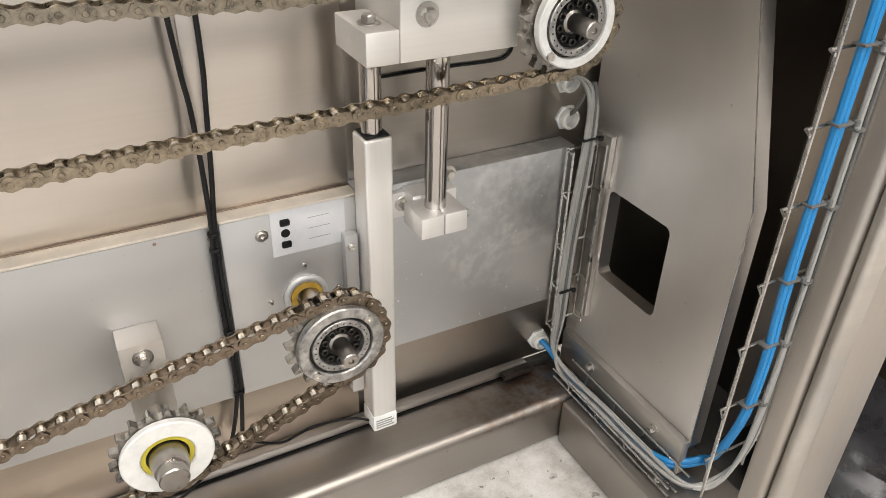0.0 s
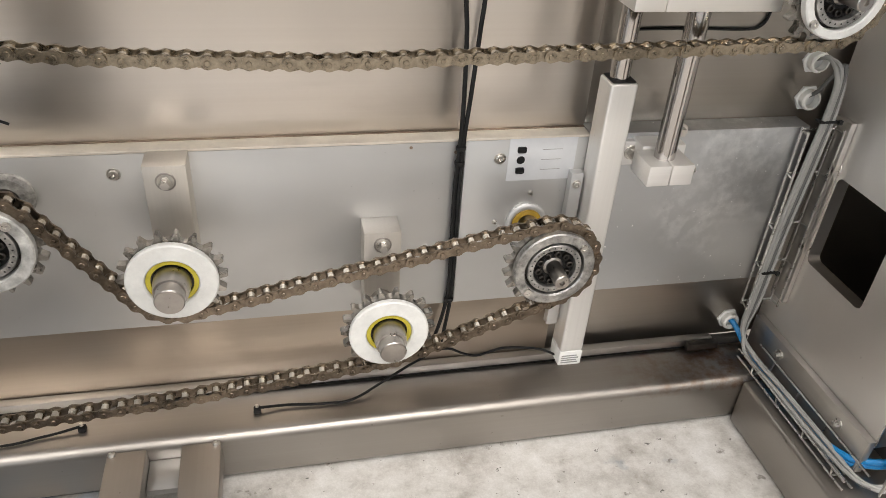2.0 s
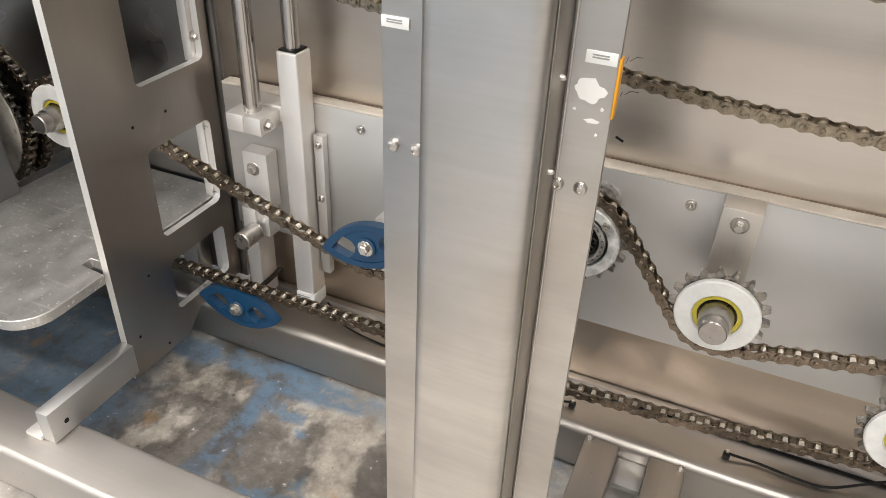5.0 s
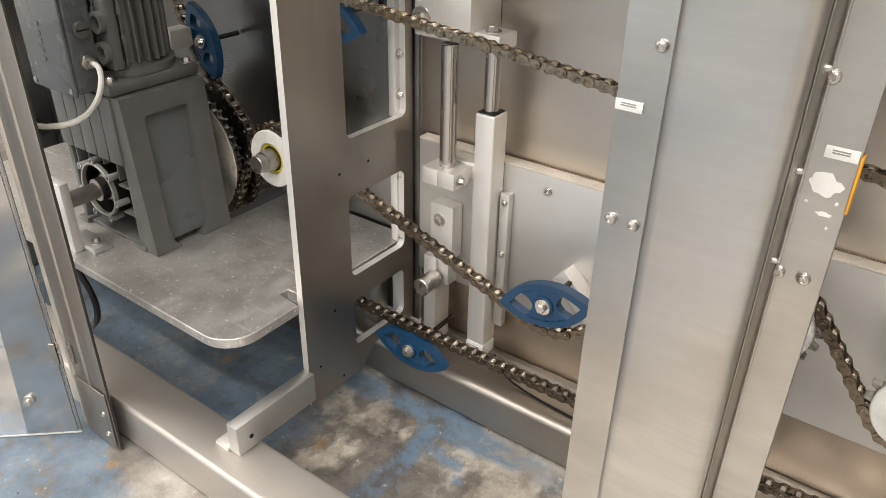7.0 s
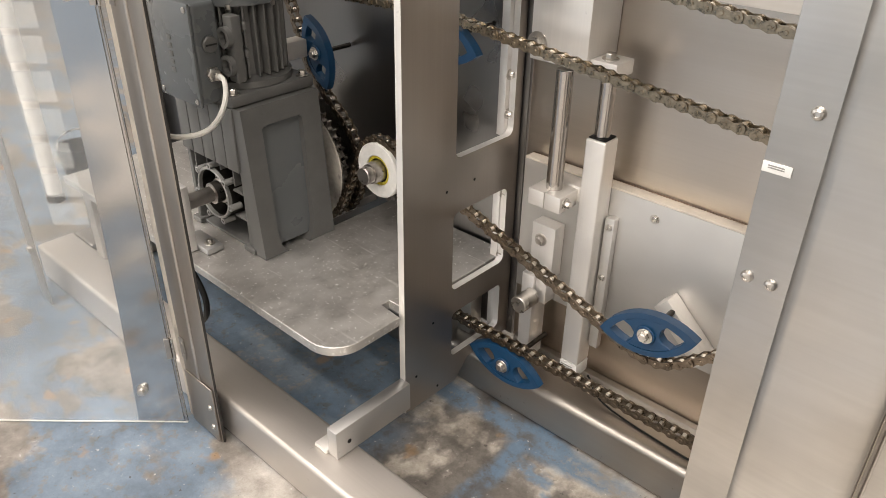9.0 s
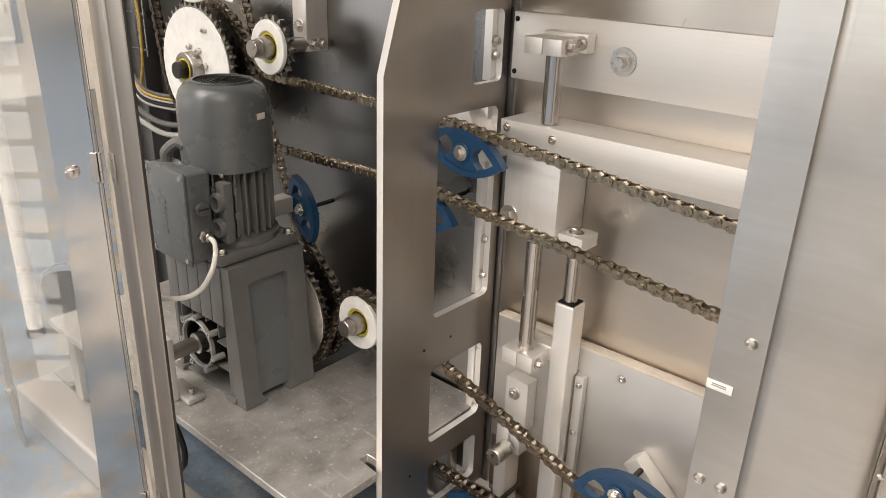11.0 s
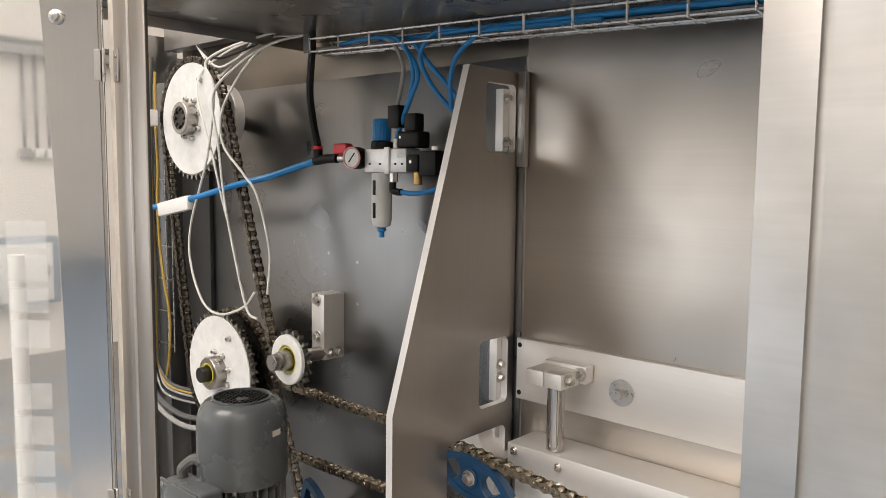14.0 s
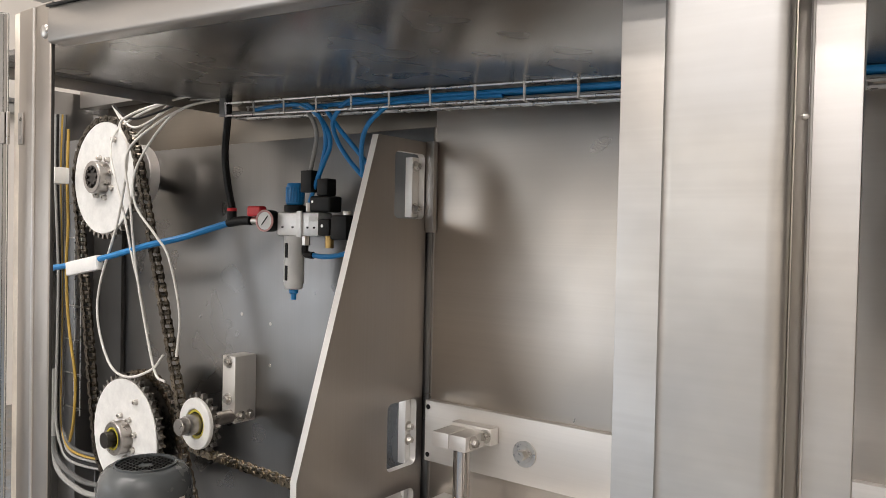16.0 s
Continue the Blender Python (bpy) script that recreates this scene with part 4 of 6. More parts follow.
Build().box(-1.130, -1.0926, 0.846, 0.905, 1.135, 1.163, 0.002).done("clamp_half", ALU, tg)
Build().box(-1.0914, -1.054, 0.846, 0.905, 1.135, 1.163, 0.002).done("clamp_half", ALU, tg)
Build().box(-1.130, -1.040, 0.9055, 0.9315, 1.137, 1.169, 0.002).done("clamp_foot", ALU, tg)
bolt(tg, (-1.052, 0.9055, 1.154), 0.014)
bolt(tg, (-1.054, 0.868, 1.149), 0.014, "x", 1)

blk = thing("pin_block", (-1.11, 0.918, 0.15), "aluminium pin block with a round steel pin", "bracket")
Build().box(-1.140, -1.085, 0.884, 0.9178, 0.350, 0.468, 0.0015).done("upper_block", ALU_Z, blk)
bolt(blk, (-1.117, 0.884, 0.434), 0.015)
Build().box(-1.152, -1.1215, 0.878, 0.929, 0.128, 0.345, 0.0015).done("clamp_bar", ALU_Z, blk)
Build().box(-1.1205, -1.094, 0.884, 0.9175, 0.285, 0.349, 0.0015).done("clamp_bar", ALU_Z, blk)
Build().cyl((-1.122, 0.9, 0.298), 0.019, -0.022, -0.072, "y", 28, 0.0015).done("pin", BOLT, blk)


def slider(x, z, tilt, back, label, y=0.795, long=0.094, high=0.042, upright=False):
    """A lens-shaped chain guide with two openings and a centre bolt."""
    t = thing("chain_guide", (x, y, z), label, "chain guide", "blue chain guides")

    def arc(l, h, n=14):
        r = (l * l + h * h) / (2 * h)
        a0 = math.asin(l / r)
        up = [(r * math.sin(-a0 + 2 * a0 * k / n), r * math.cos(-a0 + 2 * a0 * k / n) - (r - h)) for k in range(n + 1)]
        return up + [(-u, -v) for u, v in up[1:-1]]
    m = Matrix.Rotation(radians(tilt), 2)

    def to3(yy):
        return lambda u, v: Vector((x + m[0][0] * u + m[0][1] * v, yy, z + m[1][0] * u + m[1][1] * v))
    out, inn = arc(long, high), arc(long - 0.022, high - 0.011)
    b = Build()
    bm = b.bm
    for y0, y1 in ((y - 0.009, y + 0.009),):
        ring = [[bm.verts.new(to3(yy)(u, v)) for u, v in pts] for yy, pts in ((y0, inn), (y0, out), (y1, out), (y1, inn))]
        n = len(out)
        for a, c in ((0, 1), (1, 2), (2, 3), (3, 0)):
            for k in range(n):
                bm.faces.new((ring[a][k], ring[a][(k + 1) % n], ring[c][(k + 1) % n], ring[c][k]))
    b.done("rim", BLUE, t)
    w = 0.044
    h = high - 0.0115
    Build().prism([(-w, -h * 0.72), (-0.030, -h * 0.40), (-0.024, 0), (-0.030, h * 0.40), (-w, h * 0.72), (-0.014, h), (0.014, h), (w, h * 0.72), (0.030, h * 0.40), (0.024, 0), (0.030, -h * 0.40), (w, -h * 0.72), (0.014, -h), (-0.014, -h)], to3(y - 0.008), Vector((0, 0.018, 0)), 0.001).done("web", BLUE, t)
    Build().cyl((x, y, z), 0.018, -0.0085, -0.0125, "y", 24).done("boss", BLUE, t)
    bolt(t, (x, y - 0.0125, z), 0.016)
    Build().cyl((x, y, z), 0.0055, back - y, 0.010, "y", 16).done("stud", OXIDE, t)
    return t


slider(-0.819, 0.402, 17, 0.917, "blue plastic chain guide pressing the chain down")
slider(-1.119, 0.166, -4, 0.94, "blue plastic chain guide under the lower chain")
slider(-1.208, 0.953, -8, 0.94, "blue plastic chain guide under the upper chain")
slider(-1.315, 0.818, -8, 0.94, "blue plastic chain guide behind the cut-out plate")
lug = thing("guide_lug", (-0.77, 0.918, 0.39), "small tilted aluminium lug behind the chain guide", "bracket")
Build().box(-0.066, 0.066, 0.880, 0.9175, -0.017, 0.017, 0.0015, 2, Matrix.Translation((-0.795, 0, 0.364)) @ Matrix.Rotation(radians(43), 4, "Y")).done("lug_block", ALU, lug)
lug = thing("guide_lug", (-1.22, 0.94, 0.97), "small aluminium lug carrying the upper chain guide", "bracket")
Build().box(-0.03, 0.03, 0.86, 0.9445, -0.06, 0.055, 0.0015, 2, Matrix.Translation((-1.262, 0, 0.962)) @ Matrix.Rotation(radians(-30), 4, "Y")).done("lug_block", ALU, lug)


# ---- cut-out plates across the machine ----
def cut_plate(name, x0, x1, outline, holes, mat, label, edge=None):
    """A sheet at x0..x1 with its outline (y, z) and rounded rectangular openings."""
    t = thing(name, ((x0 + x1) / 2, outline[0][0], outline[0][1]), label, "cut-out plate")
    bm = bmesh.new()
    rims = []

    def loop(pts):
        vs = [bm.verts.new((x0, y, z)) for y, z in pts]
        es = [bm.edges.new((a, b)) for a, b in zip(vs, vs[1:] + vs[:1])]
        rims.extend(es)
    loop(outline)
    for y0, y1, z0, z1, r in holes:
        pts = []
        for cy, cz, a0 in ((y1 - r, z1 - r, 0), (y0 + r, z1 - r, 90), (y0 + r, z0 + r, 180), (y1 - r, z0 + r, 270)):
            for k in range(5):
                a = radians(a0 + 22.5 * k)
                pts.append((cy + r * math.cos(a), cz + r * math.sin(a)))
        loop(pts)
    bmesh.ops.triangle_fill(bm, edges=rims, use_beauty=True)
    ex = bmesh.ops.extrude_face_region(bm, geom=list(bm.faces))
    bmesh.ops.translate(bm, verts=[g for g in ex["geom"] if isinstance(g, bmesh.types.BMVert)], vec=(x1 - x0, 0, 0))
    b = Build()
    b.bm.free()
    b.bm = bm
    ob = b.done("plate", mat, t)
    # rim faces default to brighter aluminium, painting in the light on the cut edges
    ob.data.materials.append(edge or ALU_Z)
    for q in ob.data.polygons:
        if abs(q.normal.x) < 0.5:
            q.material_index = 1
    return t


cp = cut_plate("cutout_plate", -1.243, -1.228,
               [(0.603, 0.084), (0.757, 0.080), (0.80, 0.125), (0.938, 0.125), (0.938, 1.707), (0.793, 1.707), (0.606, 1.105)],
               [(0.744, 0.916, 0.620, 1.020, 0.014), (0.741, 0.908, 0.326, 0.505, 0.014), (0.743, 0.903, 0.155, 0.268, 0.012), (0.833, 0.920, 1.066, 1.197, 0.012), (0.841, 0.931, 1.553, 1.682, 0.010)],
               CUT, "tall stainless plate with cut-outs for the chains")
for nm, z0, z1, zs in (("angle", 0.61, 1.02, (0.66, 0.74)), ("angle", 0.30, 0.50, (0.34, 0.485)), ("angle", 0.14, 0.27, ()), ("angle", 1.06, 1.2, (1.112, 1.138)), ("angle", 1.553, 1.68, (1.574, 1.658))):
    Build().box(-1.262, -1.2435, 0.905 if z1 < 1.5 else 0.912, 0.9425, z0 + 0.004, z1 - 0.004, 0.001).done(nm, ALU_Z, cp, "bright aluminium mounting angle")
    for z in zs:
        bolt(cp, (-1.2435, 0.914 if z1 < 1.5 else 0.921, z), 0.012, "x", 1)
for y, z in ((0.685, 0.275), (0.70, 0.10), (0.635, 0.165), (0.72, 0.56), (0.80, 0.56)):
    Build().cyl((-1.228, y, z), 0.003, 0.0002, 0.0008, "x", 10, 0.0001).done("hole_plug", BLACK, cp)
Build().box(-1.2275, -1.207, 0.934, 0.9475, 1.527, 1.708, 0.0012).done("top_angle", CUT, cp)
Build().box(-1.240, -1.213, 0.405, 0.6025, 0.1085, 0.1745, 0.0015).done("foot_bar", PANEL, cp, "milled aluminium foot bar")
Build().box(-1.275, -1.2405, 0.400, 0.470, 0.1085, 0.117, 0.001).done("foot_pad", ALU, cp)
Build().cyl((-1.213, 0.436, 0.137), 0.005, 0.0003, 0.001, "x", 14, 0.0002).done("hole_plug", BLACK, cp)

sp = cut_plate("side_plate", 0.797, 0.822,
               [(0.600, 0.164), (0.946, 0.148), (0.956, 1.80), (0.918, 1.80), (0.603, 0.605)],
               [(0.735, 0.881, 0.338, 0.507, 0.012)], SIDE, "stainless side plate with a dark rectangular opening", STEEL_X)
Build().tube([(0.7968, 0.6002, 0.168), (0.7968, 0.6032, 0.605)], 0.0012, 6, 1).done("polished_arris", CHROME, sp)
Build().tube([(0.7968, 0.6032, 0.605), (0.7968, 0.9178, 1.79)], 0.0012, 6, 1).done("polished_arris", CHROME, sp)
Build().box(0.786, 0.7965, 0.885, 0.925, 0.24, 0.60, 0.001).done("edge_strip", STEEL, sp)
for z in (0.515, 0.365):
    bolt(sp, (0.797, 0.893, z), 0.014, "x", -1)
Build().box(0.781, 0.7965, 0.60, 0.932, 0.1075, 0.178, 0.001).done("bottom_angle", STEEL, sp)
for y in (0.84, 0.665):
    bolt(sp, (0.781, y, 0.155), 0.011, "x", -1)

# right-hand front post
rp = thing("corner_post", (0.585, 0.315, 0.0), "stainless corner post with a bright rounded ridge", "post")
Build().box(0.528, 0.648, 0.310, 0.336, 0.004, 1.93, 0.006, 3).done("channel", PLATE, rp)
Build().box(0.532, 0.556, 0.296, 0.3098, 0.004, 1.93, 0.006, 4).done("ridge", STEEL, rp)
bagt = thing("bin_liner", (1.15, 0.5, 0.0), "crumpled black plastic bin liner lying on the floor", "bag")
bm = bmesh.new()
bmesh.ops.create_icosphere(bm, subdivisions=4, radius=1)
for v in bm.verts:
    n1 = noise.noise(v.co * 2.2) * 0.25 + abs(noise.noise(v.co * 6.0)) * 0.18
    v.co = Vector((v.co.x * 0.22 * (1 + n1), v.co.y * 0.25 * (1 + n1), max(-0.98, v.co.z * (1 + n1)) * 0.14)) + Vector((1.15, 0.42, 0.139))
b = Build()
b.bm.free()
b.bm = bm
b.done("liner", BAG, bagt)


# ---- cable trays and cables ----
def tray_wires(t, lines, hoops, r=0.0022):
    """Wire mesh tray: long wires and U-shaped cross wires."""
    for pts in lines:
        Build().tube(pts, r, 6, 1).done("long_wire", WIRE, t)
    for pts in hoops:
        Build().tube(pts, r, 6, 1).done("cross_wire", WIRE, t)


t1 = thing("cable_tray", (0.81, 0.53, 0.13), "bent wire mesh cable tray standing upright", "cable tray", "wire cable trays")
tray_wires(t1, [[(x, y, 0.14), (x, y, 1.8)] for x, y in ((0.762, 0.53), (0.786, 0.548), (0.870, 0.548), (0.885, 0.53))],
           [[(0.760, 0.530, z), (0.772, 0.547, z), (0.874, 0.547, z), (0.886, 0.530, z)] for z in (0.20, 0.306, 0.421, 0.529, 0.644, 0.751, 0.845, 0.95)])
t2 = thing("cable_tray", (0.75, 0.75, 0.108), "wire mesh cable tray lying on the base frame", "cable tray", "wire cable trays")
tray_wires(t2, [[(x, 0.57, z), (x, 0.89, z)] for x, z in ((0.734, 0.130), (0.737, 0.111), (0.755, 0.111), (0.774, 0.111), (0.778, 0.135))],
           [[(0.734, y, 0.131), (0.737, y, 0.110), (0.774, y, 0.110), (0.778, y, 0.136)] for y in (0.60, 0.68, 0.76, 0.84)])
t3 = thing("cable_tray", (0.75, 0.91, 0.23), "short wire mesh cable tray up the wall", "cable tray", "wire cable trays")
tray_wires(t3, [[(x, y, 0.225), (x, y, 0.585)] for x, y in ((0.719, 0.893), (0.722, 0.913), (0.752, 0.913), (0.782, 0.913), (0.785, 0.893))],
           [[(0.719, 0.892, z), (0.722, 0.914, z), (0.782, 0.914, z), (0.785, 0.892, z)] for z in (0.23, 0.32, 0.40, 0.50, 0.58)])


def cable(name, pts, r, mat, label, group="", ties=()):
    t = thing(name, pts[0], label, "cable" if "hose" not in name else "hose", group)
    Build().tube(pts, r, 8, 8).done("sheath", mat, t)
    return t


for k in range(2):
    dx = 0.009 * k
    cable("air_hose", [(0.812 + dx, 0.536 - 0.006 * k, 1.75), (0.810 + dx, 0.536, 0.9), (0.810 + dx, 0.536, 0.55), (0.817 + dx, 0.535, 0.40), (0.813 + dx, 0.538, 0.28), (0.815 + dx, 0.565, 0.17), (0.822, 0.59, 0.128 + dx), (0.795, 0.602, 0.122 + dx), (0.772, 0.62, 0.119 + dx), (0.764, 0.69, 0.1125), (0.764 - dx, 0.80, 0.1125), (0.760, 0.89, 0.116), (0.745, 0.935, 0.150), (0.735, 0.958, 0.158)],
          0.0055, HOSE, "bright blue air hose running down the tray", "blue air hoses")
for k in range(4):
    o = 0.0066 * k
    j = 0.004 * (k % 2)
    cable("control_cable", [(0.850 + o, 0.536 + j, 1.75), (0.850 + o, 0.536 + j, 0.85), (0.855 + o, 0.536 + j, 0.5), (0.852 + o, 0.536, 0.32), (0.838 + o * 0.5, 0.535, 0.19), (0.805, 0.545 + o * 0.4, 0.125 + j), (0.770 - o * 0.5, 0.575, 0.121 + j), (0.765 - o, 0.66, 0.1235 + j), (0.763 - o, 0.77, 0.1235 + j), (0.757 - o, 0.87, 0.126 + j), (0.742 + o * 0.3, 0.908, 0.16), (0.734 + o, 0.905, 0.24), (0.735 + o, 0.903, 0.40), (0.742 + o, 0.903, 0.52), (0.748 + o * 0.8, 0.903, 0.62), (0.745 + o * 0.6, 0.905, 0.67 + 0.01 * (k % 3)), (0.742, 0.93, 0.692 if k != 2 else 0.64), (0.738 if k != 2 else 0.746, 0.957, 0.682 if k != 2 else 0.618)],
          0.0034 if k else 0.0040, (CABLE, CABLE, GREY_L, CABLE)[k], "grey control cable tied along the tray", "grey control cables")
for x, z in ((0.738, 0.680), (0.746, 0.616), (0.740, 0.152)):
    g = thing("cable_gland", (x, 0.955, z), "pale plastic cable gland in the wall", "cable gland", "cable glands")
    Build().hexa((x, 0.9597, z), 0.038, 0, -0.006).done("nut", PALE, g)
    Build().lathe([(0.012, 0), (0.017, 0), (0.017, -0.010), (0.015, -0.013), (0.012, -0.013), (0.012, 0)], (x, 0.9535, z), "y", 24).done("collar", CABLE_W, g)
for k, way in enumerate(([(0.138, 0.94, 1.6), (0.143, 0.932, 0.95), (0.148, 0.926, 0.80), (0.153, 0.924, 0.74), (0.1545, 0.918, 0.66), (0.153, 0.911, 0.59), (0.1500, 0.909, 0.54), (0.1490, 0.909, 0.49), (0.1505, 0.909, 0.40), (0.1520, 0.914, 0.30), (0.138, 0.924, 0.205), (0.118, 0.92, 0.158)],
                         [(0.180, 0.94, 1.6), (0.177, 0.932, 0.95), (0.1755, 0.926, 0.80), (0.172, 0.924, 0.745), (0.165, 0.918, 0.657), (0.158, 0.911, 0.59), (0.1565, 0.909, 0.54), (0.1555, 0.909, 0.49), (0.1570, 0.909, 0.40), (0.1580, 0.914, 0.30), (0.152, 0.924, 0.205), (0.146, 0.922, 0.172)])):
    cable("sensor_cable", way, 0.0034, BLACK, "black sensor cable tied against the panel", "black cables")
tie = thing("cable_tie", (0.153, 0.91, 0.56), "black plastic cable ties round two sensor cables", "cable tie")
for z, x in ((0.572, 0.154), (0.548, 0.1532), (0.41, 0.1535), (0.29, 0.155)):
    Build().cyl((x, 0.9102 if z > 0.3 else 0.915, 0), 0.0078, z - 0.003, z + 0.003, "z", 14).done("band", BLACK, tie)
cable("sensor_cable", [(0.146, 0.922, 0.172), (0.165, 0.915, 0.177), (0.190, 0.912, 0.165), (0.214, 0.912, 0.158), (0.240, 0.912, 0.165), (0.269, 0.912, 0.170), (0.327, 0.905, 0.166), (0.358, 0.893, 0.158)],
      0.0022, BLACK, "thin black cable running to the lifting column's foot", "black cables")
cable("sensor_cable", [(-0.172, 0.880, 0.117), (-0.12, 0.884, 0.1125), (-0.06, 0.879, 0.1115), (-0.01, 0.882, 0.1120), (0.05, 0.905, 0.128), (0.095, 0.918, 0.146), (0.118, 0.920, 0.158)],
      0.0024, BLACK, "thin black cable lying along the base beam", "black cables")
cable("sensor_cable", [(-0.447, 0.880, 0.117), (-0.503, 0.871, 0.1115), (-0.6, 0.86, 0.111), (-0.9, 0.88, 0.112), (-0.98, 0.9, 0.15)],
      0.0022, BLACK, "thin black cable lying along the base beam", "black cables")
Build().box(0.640, 0.705, 0.915, 0.9295, 0.112, 0.128, 0.002).done("clamp", OXIDE, thing("beam_clamp", (0.67, 0.92, 0.112), "dark steel clamp on the base beam", "clamp"))
for x, z in ((-0.172, 0.1125), (-0.447, 0.1115)):
    g = thing("cable_clip", (x, 0.89, z), "small black cable clip on the lip", "cable clip", "cable clips")
    Build().box(x - 0.006, x + 0.006, 0.874, 0.886, z - 0.0045, z + 0.0045, 0.002).done("clip", BLACK, g)
    Build().cyl((x, 0.88, z), 0.003, 0.006, 0.012, "z", 10).done("screw", BOLT, g)


def strap(x0, x1, y0, y1, z, metal, label):
    """A flat tie round a bundle, with its little lock."""
    t = thing("cable_tie", ((x0 + x1) / 2, (y0 + y1) / 2, z), label, "cable tie", "tray ties")
    Build().box(x0, x1, y0, y1, z, z + 0.0035, 0.001).done("band", metal, t)
    Build().box(x1 - 0.002, x1 + 0.005, y0 - 0.003, y0 + 0.003, z - 0.002, z + 0.0055, 0.001).done("lock", metal, t)


for z in (0.306, 0.421, 0.529, 0.644, 0.751, 0.845):
    strap(0.802, 0.831, 0.5275, 0.5445, z + 0.003, GREY_L, "grey plastic cable tie round the blue hoses")
    strap(0.846, 0.878, 0.5295, 0.5455, z - 0.012, GREY_L, "grey plastic cable tie round the control cables")
strap(0.738, 0.772, 0.8965, 0.912, 0.596, BLACK, "black plastic cable tie at the tray's end")
strap(0.732, 0.760, 0.8965, 0.912, 0.30, BLACK, "black plastic cable tie on the upright cables")


# ---- the motor bay ----
pf = thing("motor_platform", (-1.75, 0.68, 0.31), "scratched aluminium platform carrying the gear motor", "platform")
pts = [(-2.33, 0.435), (-1.30, 0.430)]
pts += [(-1.30 + 0.065 * math.sin(a), 0.495 - 0.065 * math.cos(a)) for a in [k * math.pi / 16 for k in range(1, 9)]]
pts += [(-1.235, 0.598), (-1.292, 0.604), (-1.292, 0.625), (-1.246, 0.625), (-1.246, 0.94), (-1.61, 0.94), (-1.61, 0.755), (-1.665, 0.755), (-1.665, 0.94), (-2.33, 0.94)]
Build().prism(pts, lambda u, v: Vector((u, v, 0.311)), Vector((0, 0, 0.020)), 0.0012).done("plate", PLATFORM, pf)
for x, y in ((-1.31, 0.90), (-2.25, 0.90), (-2.25, 0.47)):
    Build().box(x - 0.02, x + 0.02, y - 0.02, y + 0.02, 0.108, 0.3105, 0.002).done("leg", STEEL, pf)

MX, MY = -1.735, 0.642
gm = thing("gear_motor", (MX, MY, 0.331), "grey painted gear motor standing on the platform", "gear motor")
gx0, gx1, gy0, gy1 = -1.862, -1.640, 0.548, 0.735
b = Build()
b.prism([(gy0, 0.52), (gy1, 0.52), (gy1 + 0.004, 0.665), (gy0 - 0.006, 0.665)], lambda u, v: Vector((gx0, u, v)), Vector((gx1 - gx0, 0, 0)), 0.004)
b.done("gear_case", GREY_L, gm)
Build().box(gx0 - 0.004, gx1 + 0.006, gy0 - 0.010, gy1 + 0.008, 0.6655, 0.690, 0.005).done("case_lid", GREY_L, gm)
# flared side frame with its recessed panel
def flank(depth):
    return lambda u, v: Vector((gx1 + 0.022 - depth + 0.026 * (0.665 - v) / 0.333, u, v))


Build().prism([(0.545, 0.332), (0.606, 0.332), (0.592, 0.350), (0.586, 0.380), (0.587, 0.616), (0.594, 0.622), (0.682, 0.622), (0.689, 0.616), (0.684, 0.380), (0.676, 0.350), (0.664, 0.332), (0.737, 0.332), (0.738, 0.664), (0.543, 0.664)], flank(0.0), Vector((-0.040, 0, 0))).done("side_frame", GREY_L, gm)
Build().prism([(0.580, 0.346), (0.692, 0.346), (0.692, 0.620), (0.580, 0.620)], flank(0.014), Vector((-0.012, 0, 0)), 0.002).done("side_panel", GREY, gm)
Build().box(gx0 + 0.02, gx1 - 0.030, gy0 + 0.095, gy1 - 0.004, 0.345, 0.5195, 0.003).done("lower_case", GREY, gm)
for x0, x1 in ((gx0, gx0 + 0.014), (gx1 - 0.016, gx1 + 0.004)):
    Build().box(x0, x1, gy0, gy0 + 0.094, 0.333, 0.5195, 0.004).done("corner_foot", GREY_L, gm)
    Build().box(x0 - 0.010, x1 + 0.010, gy0 - 0.008, gy0 + 0.045, 0.3318, 0.345, 0.003).done("foot_pad", GREY_L, gm)
Build().box(gx0 + 0.0145, gx1 - 0.0165, gy0 + 0.004, gy0 + 0.094, 0.3325, 0.340, 0.002).done("foot_web", GREY_L, gm)
for x0, x1, z in ((-1.699, gx1 - 0.0165, 0.400), (-1.697, gx1 - 0.0165, 0.462), (gx0 + 0.0145, -1.833, 0.425), (gx0 + 0.0145, -1.829, 0.470)):
    Build().box(x0, x1, gy0 + 0.003, gy0 + 0.094, z, z + 0.005, 0.0015).done("case_web", GREY_L, gm)
for x in (-1.838, -1.790, -1.738, -1.690):
    Build().box(x, x + 0.0045, gy0 + 0.003, gy0 + 0.094, 0.4995 if -1.82 < x < -1.70 else 0.4755, 0.5195, 0.0012).done("case_web", GREY_L, gm)
for k in range(5):
    x = gx0 + 0.004 + 0.0432 * k
    Build().box(x, x + 0.0412, gy0 - 0.0095, gy0 + 0.004, 0.523, 0.662, 0.0022, 2).done("case_rib", GREY_L, gm)
FX, FZ = -1.765, 0.437
Build().lathe([(0.0548, 0.002), (0.0605, 0.002), (0.0605, -0.006), (0.0590, -0.0075), (0.0562, -0.0075), (0.0548, -0.006), (0.0548, 0.002)], (FX, gy0, FZ), "y", 48).done("flange_ring", CASTING, gm)
# barrel and throat are coloured black for the shade inside the flange
Build().lathe([(0.0550, 0.050), (0.0600, 0.050), (0.0600, 0.0022), (0.0550, 0.0022), (0.0550, 0.050)], (FX, gy0, FZ), "y", 48).done("flange_barrel", OXIDE, gm)
